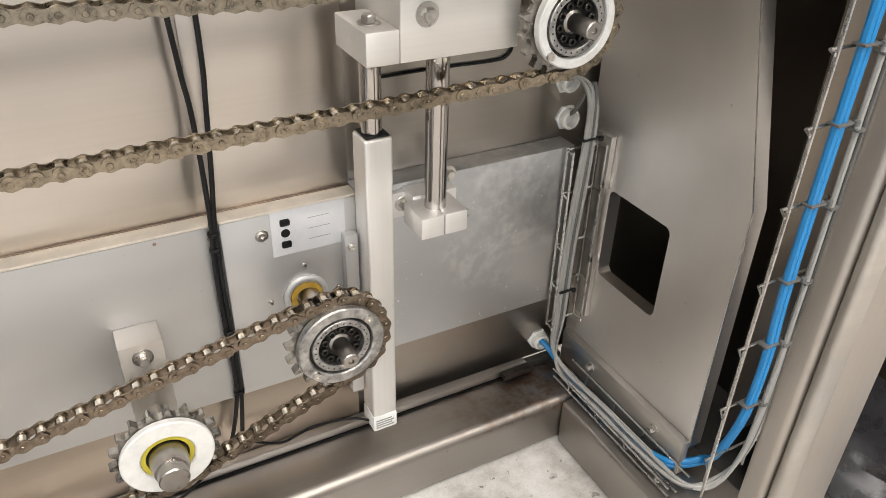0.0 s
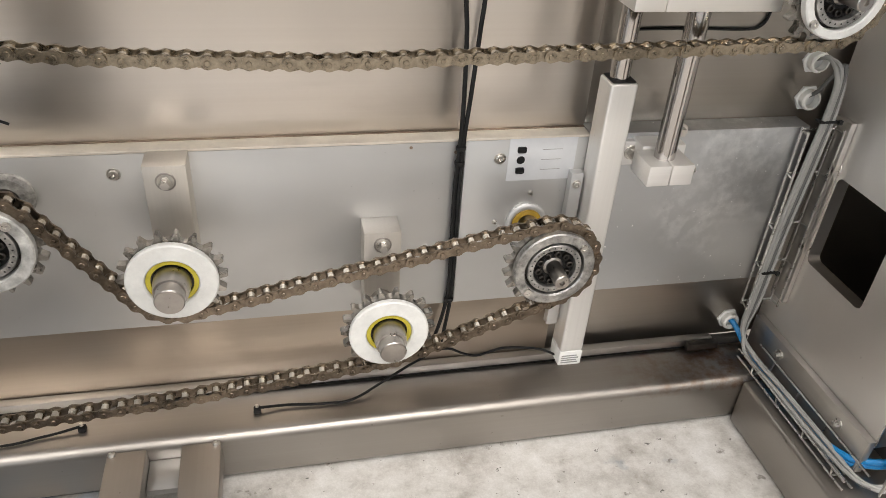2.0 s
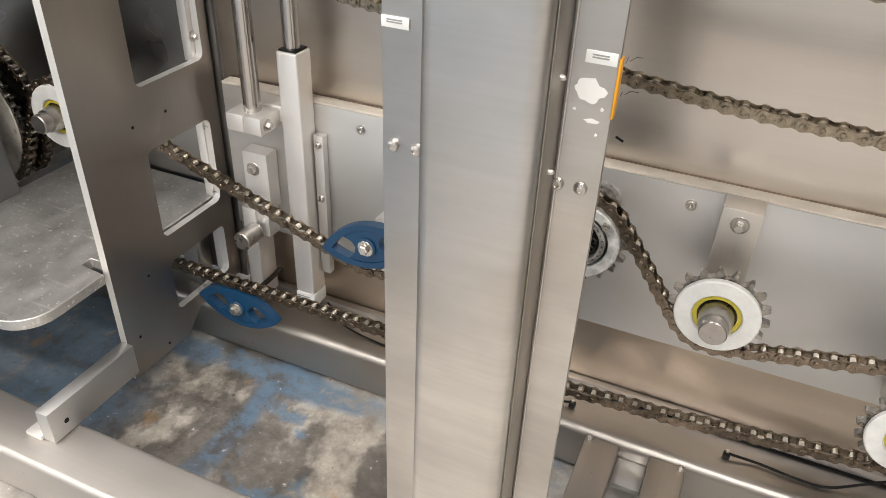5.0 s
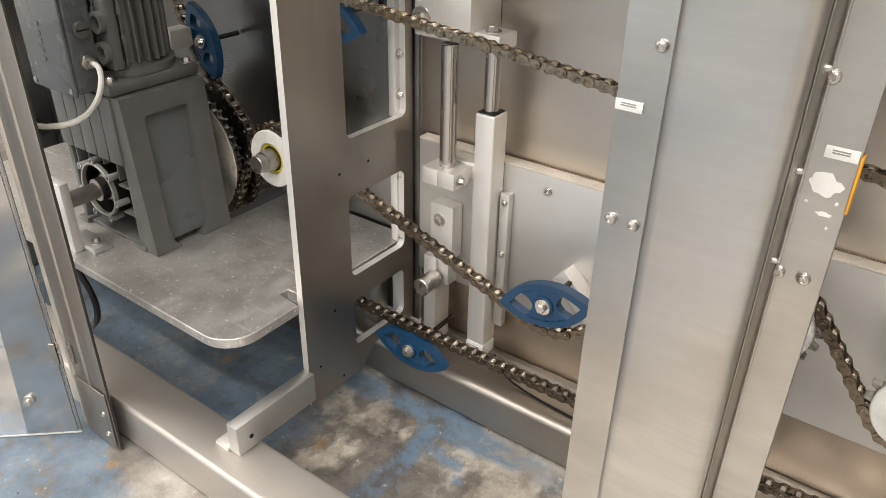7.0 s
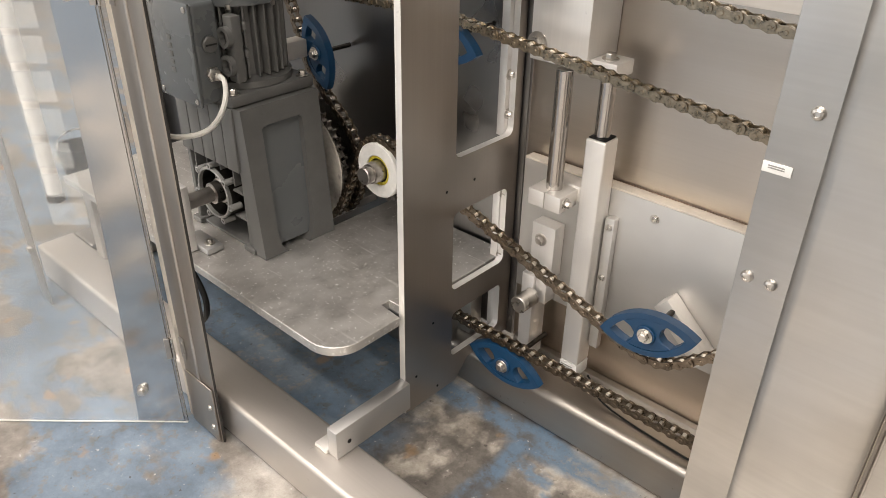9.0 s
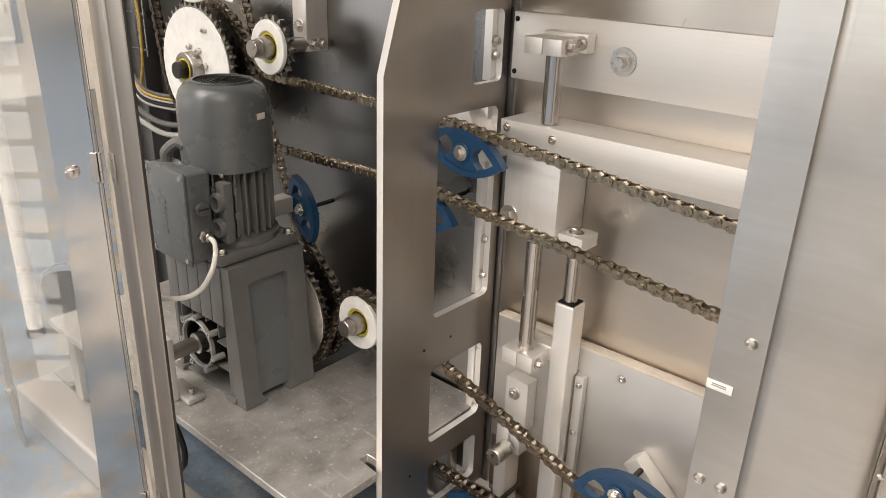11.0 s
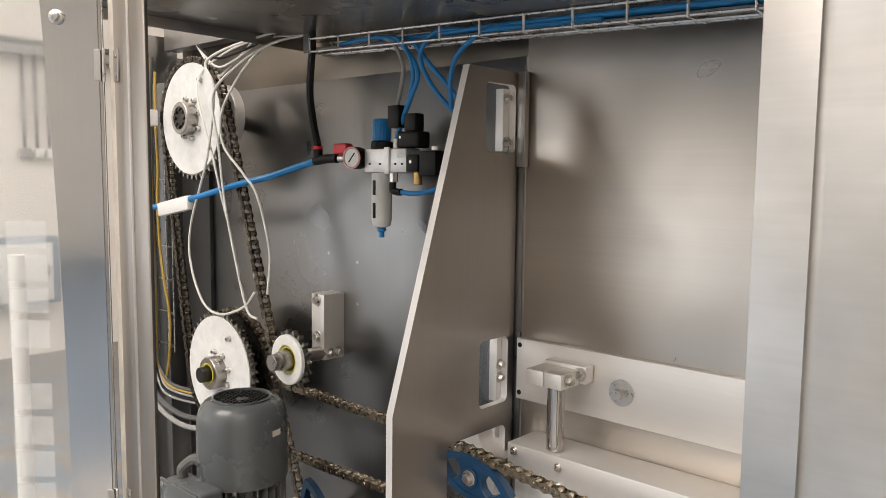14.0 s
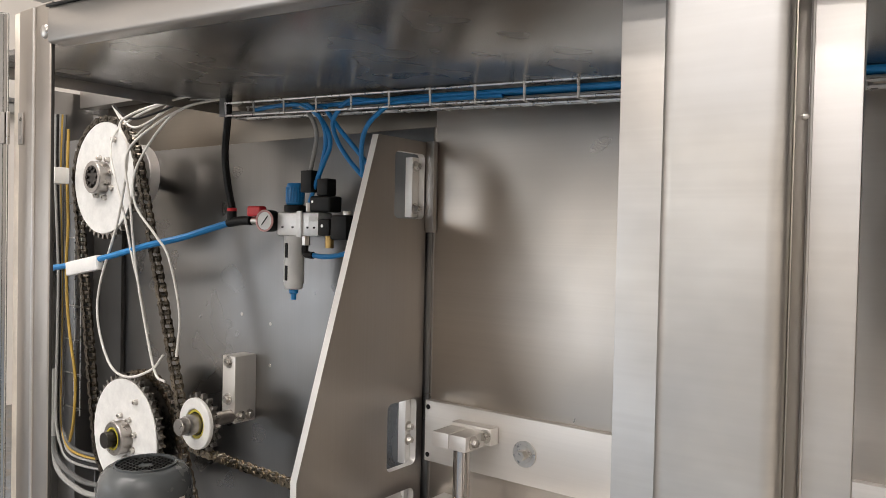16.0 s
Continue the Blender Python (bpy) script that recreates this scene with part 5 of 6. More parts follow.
Build().lathe([(0.030, 0.042), (0.0545, 0.040), (0.0545, 0.034), (0.036, 0.022), (0.030, 0.024), (0.030, 0.042)], (FX, gy0, FZ), "y", 40).done("flange_throat", OXIDE, gm)
for k in range(7):
    a = radians(38 + 51.4 * k)
    Build().lathe([(0.0035, 0.02), (0.0075, 0.02), (0.0075, -0.009), (0.0035, -0.009), (0.0035, 0.02)], (FX + 0.066 * math.cos(a), gy0, FZ + 0.066 * math.sin(a)), "y", 14).done("flange_boss", CASTING, gm)
Build().lathe([(0, 0.06), (0.029, 0.06), (0.029, 0.012), (0.0245, 0.010), (0.0245, -0.010), (0.0175, -0.012), (0.0175, -0.074), (0.016, -0.076), (0, -0.076)], (FX, gy0, FZ), "y", 32).done("output_shaft", SHAFT, gm)
# motor
Build().lathe([(0, 0.691), (0.098, 0.691), (0.098, 0.704), (0.070, 0.71), (0.066, 0.86), (0, 0.86)], (MX, MY, 0), "z", 40).done("motor_body", GREY_L, gm)
for k in range(26):
    a = 2 * math.pi * k / 26
    if 3.6 < a < 4.35:
        continue
    m = Matrix.Translation((MX, MY, 0)) @ Matrix.Rotation(a, 4, "Z")
    Build().box(0.064, 0.0915, -0.0020, 0.0020, 0.711, 0.858, 0.0012, 2, m).done("cooling_fin", GREY_L, gm)
    if k in (21, 22, 23, 24):
        for z in (0.752, 0.806):
            Build().box(0.070, 0.0935, -0.0042, 0.0042, z, z + 0.016 + 0.004 * (k % 2), 0.0015, 2, m).done("fin_boss", GREY_L, gm)
            Build().cyl((0.0935, 0, z + 0.009), 0.0019, -0.0002, 0.0004, "x", 8, 0.0001).done("boss_hole", BLACK, gm).matrix_local = m
m = Matrix.Translation((MX, MY, 0)) @ Matrix.Rotation(radians(-74), 4, "Z")
Build().box(0.078, 0.0945, -0.009, -0.0055, 0.705, 0.851, 0.0012, 2, m).box(0.078, 0.0945, 0.0055, 0.009, 0.705, 0.851, 0.0012, 2, m).done("rod_channel", GREY_L, gm)
Build().box(0.072, 0.086, -0.0054, 0.0054, 0.705, 0.851, 0.0005, 1, m).done("tie_rod", OXIDE, gm)
Build().lathe([(0.088, 0.852), (0.0955, 0.852), (0.0965, 0.856), (0.0965, 0.970), (0.0945, 0.992), (0.089, 1.009), (0.079, 1.021), (0.064, 1.026), (0.062, 1.022), (0.0, 1.022)], (MX, MY, 0), "z", 48).done("fan_cowl", GREY, gm)
g = Build()
for i in range(-5, 6):
    for j in range(-5, 6):
        u, v = i * 0.0115 + (j % 2) * 0.0057, j * 0.0100
        if math.hypot(u, v) < 0.058 and math.hypot(u, v) > 0.012:
            g.lathe([(0.0047, 1.0225), (0.0047, 1.0265), (0, 1.0265)], (MX + u, MY + v, 0), "z", 6)
g.done("cowl_grille", BLACK, gm, "perforated fan grille")
Build().lathe([(0.059, 1.0225), (0.064, 1.0225), (0.064, 1.030), (0.059, 1.030), (0.059, 1.0225)], (MX, MY, 0), "z", 40).done("grille_rim", GREY, gm)
mlab = Matrix.Translation((MX, MY, 0)) @ Matrix.Rotation(math.atan2(0.664 - MY, -1.642 - MX), 4, "Z")
Build().box(0.0962, 0.0975, -0.012, 0.012, 0.958, 0.971, 0.0004, 1, mlab).done("cowl_label", LEDGE, gm, "small cream sticker")
for a in (0.2, -0.75, -1.9):
    m = Matrix.Translation((MX, MY, 0)) @ Matrix.Rotation(a, 4, "Z")
    Build().box(0.0945, 0.100, -0.0045, 0.0045, 0.846, 0.856, 0.002, 2, m).done("cowl_lug", SHAFT, gm)
for sx, sy in ((gx1 - 0.01, gy0 + 0.005), (gx1 - 0.01, gy1 - 0.01), (gx0 + 0.02, gy0 + 0.005)):
    bolt(gm, (sx, sy, 0.690), 0.014, "z", 1)
Build().cyl((gx1 - 0.012, gy0 + 0.016, 0.332), 0.008, 0.001, 0.009, "z", 12).done("foot_bolt", BOLT, gm)
# terminal box
tb = Build()
tb.box(-1.815, -1.672, 0.500, 0.556, 0.672, 0.866, 0.008, 3)
tbo = tb.done("terminal_box", GREY, gm, "dark grey terminal box")
Build().box(-1.818, -1.669, 0.492, 0.4995, 0.669, 0.869, 0.004, 2).done("box_lid", GREY, tbo)
for x, z in ((-1.806, 0.681), (-1.681, 0.681), (-1.806, 0.857), (-1.681, 0.857)):
    Build().cyl((x, 0.492, z), 0.006, 0.0, -0.002, "y", 12, 0.0005).done("lid_screw", BOLT, tbo)
for k in range(5):
    Build().box(-1.757, -1.743, 0.4905, 0.4918, 0.727 + 0.016 * k, 0.737 + 0.016 * k, 0.0006).done("raised_bar", GREY_L, tbo)
Build().cyl((-1.672, 0.528, 0.79), 0.016, 0.0, 0.010, "x", 20, 0.002).done("blanking_plug", GREY_L, tbo)
Build().box(-1.6618, -1.6605, 0.516, 0.540, 0.7885, 0.7915, 0).done("plug_slot", BLACK, tbo)
Build().hexa((-1.672, 0.528, 0.732), 0.026, 0.0, 0.010, "x").done("gland_nut", BOLT, tbo)
Build().cyl((-1.662, 0.528, 0.732), 0.010, 0.0, 0.014, "x", 16).done("gland_cap", BOLT, tbo)
Build().tube([(-1.79, 0.53, 0.866), (-1.788, 0.53, 0.885), (-1.770, 0.545, 0.905), (-1.755, 0.555, 0.90)], 0.012, 10).done("elbow", GREY_L, tbo)
for z in (0.745, 0.80):
    Build().lathe([(0.013, 0), (0.020, 0), (0.020, -0.012), (0.013, -0.012), (0.013, 0)], (-1.655, 0.562, z), "y", 20).done("entry_boss", GREY_L, gm)
Build().box(-1.67, -1.64, 0.5625, 0.585, 0.71, 0.84, 0.004).done("entry_block", GREY_L, gm)
cable("motor_cable", [(-1.650, 0.528, 0.732), (-1.632, 0.527, 0.727), (-1.620, 0.519, 0.704), (-1.592, 0.490, 0.686), (-1.556, 0.445, 0.678), (-1.553, 0.408, 0.673), (-1.585, 0.380, 0.669), (-1.640, 0.374, 0.667)], 0.0052, CABLE_W, "white motor cable curling from the gland")

bw = thing("bearing_block", (-1.83, 0.47, 0.331), "aluminium bearing block on the shaft end", "bearing block")
Build().box(-1.797, -1.738, 0.450, 0.4695, 0.3318, 0.487, 0.002).done("upright", ALU_Z, bw)
Build().box(-1.797, -1.700, 0.470, 0.512, 0.3318, 0.345, 0.002).done("foot", GALV, bw)
bolt(bw, (-1.725, 0.492, 0.345), 0.013, "z", 1)

slider(-1.741, 0.695, 111, 0.94, "blue plastic chain guide beside the motor", 0.845, 0.085)
eb = thing("chain_guide_bracket", (-1.80, 0.80, 0.66), "small aluminium bracket with a screw holding the chain guide", "bracket")
Build().box(-1.80, -1.762, 0.775, 0.83, 0.685, 0.725, 0.002).done("arm", ALU, eb)
bolt(eb, (-1.78, 0.775, 0.69), 0.012)

bf = thing("idler_bracket", (-1.75, 0.945, 1.06), "milled aluminium bracket block holding the upper idler", "bracket", "idler brackets")
Build().box(-1.800, -1.752, 0.882, 0.9448, 1.062, 1.222, 0.0015).done("block", ALU_Z, bf)
bolt(bf, (-1.777, 0.882, 1.207), 0.016)
bolt(bf, (-1.777, 0.882, 1.118), 0.016)
for y in (0.90, 0.925):
    bolt(bf, (-1.752, y, 1.078), 0.014, "x", 1)
for x, z in ((-1.702, 1.30), (-1.81, 1.315), (-1.702, 1.20)):
    h = thing("wall_plug", (x, 0.945, z), "small pale screw hole in the sheet wall", "hole", "screw holes")
    Build().cyl((x, 0.945, z), 0.0045, -0.0003, -0.001, "y", 12, 0.0002).done("plug", BOLT, h)
wb = thing("wall_bolt", (-2.06, 0.945, 1.21), "hexagon bolt in the sheet wall", "bolt")
bolt(wb, (-2.12, 0.945, 1.23), 0.02)

# beam and corner at the top left of the bay
tbm = thing("top_beam", (-2.3, 0.7, 1.80), "grey steel beam under the hood", "beam")
Build().box(-2.58, -1.87, 0.925, 0.9715, 1.882, 2.02, 0.004).done("beam", PLATE, tbm)
lc = thing("corner_post", (-2.52, 0.9, 0.0), "dark steel corner post of the bay", "post")
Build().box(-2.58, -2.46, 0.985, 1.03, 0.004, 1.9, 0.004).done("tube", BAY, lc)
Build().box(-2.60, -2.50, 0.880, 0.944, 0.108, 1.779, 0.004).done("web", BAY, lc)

# ---- compressed-air unit ----
fr = thing("air_service_unit", (-1.5, 0.93, 1.4), "compressed-air filter regulator with blue knob and gauge", "air regulator")
Build().box(-1.560, -1.432, 0.838, 0.880, 1.514, 1.564, 0.004).done("body", SILVER, fr, "silver grey body")
Build().box(-1.494, -1.478, 0.8335, 0.8378, 1.511, 1.567, 0.002).done("joint", SILVER, fr)
Build().lathe([(0, 1.627), (0.0160, 1.627), (0.0185, 1.623), (0.0195, 1.583), (0.0175, 1.580), (0, 1.580)], (-1.525, 0.858, 0), "z", 24).done("knob", HOSE, fr, "blue adjusting knob")
for k in range(20):
    a = 2 * math.pi * k / 20
    Build().cyl((-1.525 + 0.0190 * math.cos(a), 0.858 + 0.0190 * math.sin(a), 0), 0.0013, 1.586, 1.618, "z", 6, 0.0003).done("knob_rib", HOSE, fr)
Build().cyl((-1.525, 0.858, 0), 0.0235, 1.5645, 1.5795, "z", 28).done("knob_collar", BLACK, fr)
Build().lathe([(0, 1.5135), (0.0220, 1.5135), (0.0220, 1.415), (0.0185, 1.400), (0.010, 1.398), (0, 1.398)], (-1.525, 0.858, 0), "z", 28).done("bowl", PALE, fr, "grey filter bowl guard")
for z0, z1 in ((1.467, 1.498), (1.418, 1.450)):
    Build().box(-1.529, -1.521, 0.8348, 0.8368, z0, z1, 0.0008).done("bowl_window", BLACK, fr)
Build().lathe([(0, 1.3975), (0.010, 1.3975), (0.010, 1.39), (0.006, 1.388), (0.006, 1.376), (0, 1.376)], (-1.525, 0.858, 0), "z", 12).done("drain", HOSE, fr)
ga = Build().lathe([(0, 0.0), (0.0230, 0.0), (0.0240, -0.004), (0.0240, -0.026), (0.0225, -0.028), (0, -0.024)], (-1.588, 0.852, 1.545), "y", 32, Matrix.Rotation(radians(10), 4, "Z")).done("gauge_case", BLACK, fr, "round pressure gauge")
rot = Matrix.Rotation(radians(10), 4, "Z")
Build().lathe([(0.0198, -0.0282), (0.0238, -0.0282), (0.0238, -0.0305), (0.0198, -0.0305), (0.0198, -0.0282)], (-1.588, 0.852, 1.545), "y", 32, rot).done("gauge_rim", PINK, ga)
Build().lathe([(0, -0.0284), (0.0194, -0.0284), (0.0194, -0.0292), (0, -0.0292)], (-1.588, 0.852, 1.545), "y", 28, rot).done("gauge_face", PAPER, ga)
Build().box(-0.0012, 0.0012, -0.0302, -0.0294, -0.012, 0.014, 0, 1, Matrix.Translation((-1.588, 0.852, 1.545)) @ rot @ Matrix.Rotation(radians(40), 4, "Y")).done("gauge_needle", BLACK, ga)
Build().box(-1.462, -1.402, 0.840, 0.878, 1.5645, 1.598, 0.005, 3).done("valve_base", BLACK, fr)
Build().cyl((-1.452, 0.840, 1.586), 0.003, 0.0, -0.001, "y", 10, 0.0003).done("valve_screw", BOLT, fr)
Build().box(-1.446, -1.414, 0.845, 0.872, 1.5985, 1.634, 0.003).done("solenoid", BLACK, fr)
Build().box(-1.492, -1.459, 0.842, 0.870, 1.606, 1.652, 0.002).done("plug_head", BLACK, fr)
Build().box(-1.4925, -1.4921, 0.848, 0.866, 1.61, 1.648, 0).done("plug_label", PAPER, fr)
Build().cyl((-1.480, 0.858, 0), 0.008, 1.5625, 1.5845, "z", 12).done("push_fitting", BOLT, fr)
Build().box(-1.4315, -1.398, 0.836, 0.876, 1.516, 1.550, 0.003).done("coil_plug", BLACK, fr)
Build().cyl((-1.418, 0.836, 1.536), 0.0035, 0.0, -0.001, "y", 12, 0.0003).done("plug_screw", BOLT, fr)
Build().box(-1.3975, -1.352, 0.838, 0.882, 1.508, 1.558, 0.004).done("end_valve", BLACK, fr)
Build().cyl((-1.366, 0.856, 0), 0.010, 1.5582, 1.567, "z", 16).done("end_cap", BOLT, fr)
Build().box(-1.458, -1.432, 0.8368, 0.8378, 1.545, 1.554, 0.0003).done("type_label", PAPER, fr)
for x in (-1.544, -1.512, -1.466, -1.446):
    Build().box(x, x + 0.006, 0.8370, 0.8378, 1.530, 1.534, 0.0003).done("printed_mark", BLACK, fr)
Build().cyl((-1.485, 0.855, 0), 0.009, 1.494, 1.5165, "z", 6).done("drain_nut", BOLT, fr)
Build().cyl((-1.415, 0.855, 0), 0.009, 1.49, 1.5157, "z", 12).done("silencer", BRASS, fr)
Build().tube([(-1.485, 0.852, 1.494), (-1.484, 0.852, 1.478), (-1.470, 0.852, 1.474), (-1.46, 0.852, 1.474)], 0.0075, 10).done("elbow", BLACK, fr)
Build().cyl((-1.658, 0.853, 1.545), 0.009, 0.0, 0.062, "x", 14).done("inlet_nipple", BOLT, fr)
Build().box(-1.664, -1.618, 0.838, 0.860, 1.5545, 1.578, 0.005, 3).done("shutoff_lever", RED, fr)
Build().tube([(-1.745, 0.853, 1.540), (-1.70, 0.853, 1.545), (-1.665, 0.853, 1.545)], 0.0105, 12).done("tee", BLACK, fr)
Build().cyl((-1.735, 0.853, 0), 0.011, 1.545, 1.572, "z", 14).done("tee_branch", BLACK, fr)
Build().cyl((-1.735, 0.853, 0), 0.0115, 1.566, 1.574, "z", 14).done("tee_collar", RED, fr)
Build().box(-1.54, -1.37, 0.8855, 0.9445, 1.53, 1.552, 0.002).done("wall_mount", BLACK, fr)
cable("air_hose", [(-1.459, 0.852, 1.474), (-1.43, 0.853, 1.472), (-1.39, 0.856, 1.476), (-1.34, 0.862, 1.49)], 0.0052, HOSE, "short blue air hose under the regulator", "blue air hoses")
cable("air_hose", [(-1.735, 0.853, 1.574), (-1.752, 0.853, 1.63), (-1.760, 0.850, 1.70), (-1.748, 0.848, 1.79), (-1.745, 0.846, 1.83)], 0.0085, BLACK, "black air hose down from the tray", "")
ah = cable("air_hose", [(-1.742, 0.853, 1.540), (-1.80, 0.84, 1.525), (-1.87, 0.81, 1.502), (-1.95, 0.773, 1.482), (-2.13, 0.756, 1.444), (-2.33, 0.755, 1.415), (-2.50, 0.77, 1.400), (-2.58, 0.78, 1.395)], 0.0078, HOSE, "thick blue air hose with a white paper tag")
m = Matrix.Translation((-2.217, 0.7555, 1.429)) @ Matrix.Rotation(radians(-9.0), 4, "Y")
Build().box(-0.080, 0.080, -0.0105, 0.0095, -0.026, 0.011, 0.004, 2, m).done("paper_tag", PAPER, ah, "white paper tag")

# tray under the hood
t4 = thing("cable_tray", (-1.2, 0.87, 1.77), "wire mesh cable tray hung under the hood", "cable tray", "wire cable trays")


def tz(x, z):
    return z - 0.042 * (x + 1.749)


HOSES = [
    [(-1.66, 0.856, 1.795), (-1.581, 0.853, 1.797), (-1.506, 0.85, 1.792), (-1.451, 0.848, 1.767), (-1.419, 0.848, 1.733), (-1.411, 0.848, 1.701), (-1.429, 0.85, 1.67), (-1.455, 0.853, 1.628), (-1.478, 0.857, 1.586)],
    [(-1.30, 0.86, 1.785), (-1.36, 0.853, 1.79), (-1.39, 0.846, 1.768), (-1.402, 0.846, 1.74), (-1.381, 0.85, 1.694), (-1.337, 0.86, 1.643), (-1.29, 0.88, 1.60)],
    [(-1.52, 0.856, 1.793), (-1.48, 0.85, 1.79), (-1.451, 0.846, 1.772), (-1.427, 0.846, 1.739), (-1.425, 0.848, 1.701), (-1.44, 0.852, 1.66), (-1.468, 0.857, 1.61)],
    [(-1.43, 0.85, 1.78), (-1.397, 0.852, 1.742), (-1.363, 0.854, 1.708), (-1.33, 0.86, 1.673), (-1.29, 0.87, 1.62)],
    [(-1.0, 0.858, 1.768), (-1.157, 0.854, 1.773), (-1.238, 0.848, 1.773), (-1.278, 0.846, 1.756), (-1.311, 0.848, 1.731), (-1.327, 0.852, 1.691), (-1.33, 0.86, 1.64)],
]
GREYWAY = [(-1.54, 0.853, 1.797), (-1.498, 0.85, 1.787), (-1.47, 0.85, 1.763), (-1.454, 0.85, 1.73), (-1.461, 0.853, 1.698), (-1.478, 0.857, 1.652)]
XA, XB = -1.749, 0.20
tray_wires(t4, [[(XA, y, tz(XA, z)), (XB, y, tz(XB, z))] for y, z in ((0.84, 1.815), (0.842, 1.787), (0.87, 1.784), (0.90, 1.787), (0.902, 1.815))],
           [[(x, 0.8385, tz(x, 1.817)), (x, 0.8395, tz(x, 1.785)), (x, 0.901, tz(x, 1.785)), (x, 0.9035, tz(x, 1.817))] for x in [XA + 0.004 + 0.100 * k for k in range(19)]], 0.0026)
Build().box(-1.768, -1.744, 0.838, 0.842, 1.785, 1.86, 0.001).done("end_hook", GREY_L, t4)
for k, way in enumerate(HOSES):
    cable("air_hose", way, 0.0048, HOSE, "thin blue air hose looping from the tray", "blue air hoses")
for k in range(3):
    o = 0.011 * k
    cable("air_hose", [(0.15, 0.858 + o, tz(0.15, 1.803)), (-0.6, 0.858 + o, tz(-0.6, 1.805)), (-1.15 - 0.1 * k, 0.857 + o, tz(-1.2 - 0.1 * k, 1.803)), (-1.40 - 0.08 * k, 0.857 + o, tz(-1.4 - 0.08 * k, 1.800))], 0.0048, HOSE, "thin blue air hose lying in the tray", "blue air hoses")
cable("control_cable", [(-1.62, 0.857, 1.795)] + GREYWAY, 0.0045, CABLE, "grey plug cable from the tray", "grey control cables")
for k in range(3):
    cable("control_cable", [(0.15, 0.87 + 0.007 * k, tz(0.15, 1.795)), (-0.8, 0.868 + 0.007 * k, tz(-0.8, 1.795)), (-1.70, 0.868 + 0.007 * k, tz(-1.7, 1.796)), (-1.76, 0.86, 1.815)], 0.0035, CABLE, "grey control cable lying in the tray", "grey control cables")
# white cables hanging in loops in front of the wheels
cable("white_cable", [(-1.76, 0.84, 1.835), (-1.86, 0.8, 1.832), (-2.04, 0.755, 1.787), (-2.013, 0.755, 1.71), (-2.051, 0.755, 1.549), (-2.135, 0.755, 1.38), (-2.142, 0.755, 1.278), (-2.085, 0.755, 1.181), (-2.002, 0.755, 1.159), (-1.899, 0.755, 1.19), (-1.854, 0.757, 1.23)], 0.0031, CABLE_W, "white cable hanging in a long loop", "white cables")
cable("white_cable", [(-1.76, 0.85, 1.83), (-1.83, 0.8, 1.81), (-1.912, 0.765, 1.768), (-2.013, 0.752, 1.7), (-1.993, 0.752, 1.575), (-1.967, 0.752, 1.434), (-1.923, 0.755, 1.28), (-1.883, 0.755, 1.184), (-1.846, 0.757, 1.168)], 0.0031, CABLE_W, "white cable hanging in a long loop", "white cables")
cable("white_cable", [(-1.76, 0.855, 1.832), (-1.88, 0.8, 1.8), (-1.973, 0.76, 1.681), (-1.985, 0.758, 1.585), (-1.89, 0.756, 1.506), (-1.836, 0.756, 1.456), (-1.791, 0.756, 1.333), (-1.802, 0.757, 1.232)], 0.0031, CABLE_W, "white cable hanging in a long loop", "white cables")
cable("white_cable", [(-1.78, 0.85, 1.83), (-1.95, 0.83, 1.835), (-2.10, 0.80, 1.79), (-2.12, 0.77, 1.72), (-2.04, 0.762, 1.56), (-1.995, 0.760, 1.45), (-1.955, 0.760, 1.36), (-1.93, 0.765, 1.27)], 0.003, CABLE_W, "white cable looped over the wheel", "white cables")
for k in range(3):
    cable("grey_cable", [(-1.85 - 0.05 * k, 0.84, 1.845), (-2.0 - 0.03 * k, 0.82, 1.81 - 0.02 * k), (-2.08, 0.80, 1.80 - 0.02 * k), (-2.2, 0.82, 1.845)], 0.003, CABLE_W if k else BLACK, "slack pale cable under the hood", "grey control cables")
# bundle at the far end of the bay
for k, (mat, r) in enumerate(((GREY_L, 0.005), (YCABLE, 0.0036), (CABLE, 0.0036), (BLACK, 0.005), (CABLE, 0.0040))):
    o = 0.010 * k
    cable("bundle_cable", [(-2.515 - o * 0.4, 0.85 - o * 0.5, 1.85), (-2.53, 0.85 - o * 0.5, 1.66), (-2.522 + o * 0.35, 0.85 - o * 0.5, 1.40), (-2.518 + o * 0.2, 0.85 - o * 0.5, 1.15), (-2.52 + o * 0.2, 0.85 - o * 0.5, 0.96), (-2.50 + o * 0.3, 0.85 - o * 0.4, 0.905 - 0.006 * k), (-2.44, 0.85 - o * 0.3, 0.878 - 0.008 * k), (-2.33, 0.86, 0.876 - 0.009 * k), (-2.2, 0.88, 0.89 - 0.009 * k)], r, mat, "cable of the bundle hanging at the end of the bay", "bundle cables")
for k in range(2):
    cable("bundle_cable", [(-2.55, 0.84, 1.1), (-2.545, 0.84, 0.90), (-2.52, 0.84, 0.835 - 0.028 * k), (-2.42, 0.845, 0.800 - 0.03 * k), (-2.32, 0.855, 0.797 - 0.03 * k), (-2.2, 0.87, 0.82 - 0.02 * k)], 0.008, CABLE if k else GREY_L, "thick grey cable behind the motor", "bundle cables")
t5 = thing("cable_tray", (-2.42, 0.78, 1.05), "upright wire mesh tray at the end of the bay", "cable tray", "wire cable trays")
tray_wires(t5, [[(-2.535 + dx, 0.862, 0.972), (-2.535 + dx, 0.862, 1.75)] for dx in (0, 0.062, 0.098)],
           [[(-2.535, 0.84, z), (-2.533, 0.866, z), (-2.439, 0.866, z), (-2.435, 0.84, z)] for z in (0.99, 1.09, 1.19, 1.29, 1.39, 1.49, 1.59)])
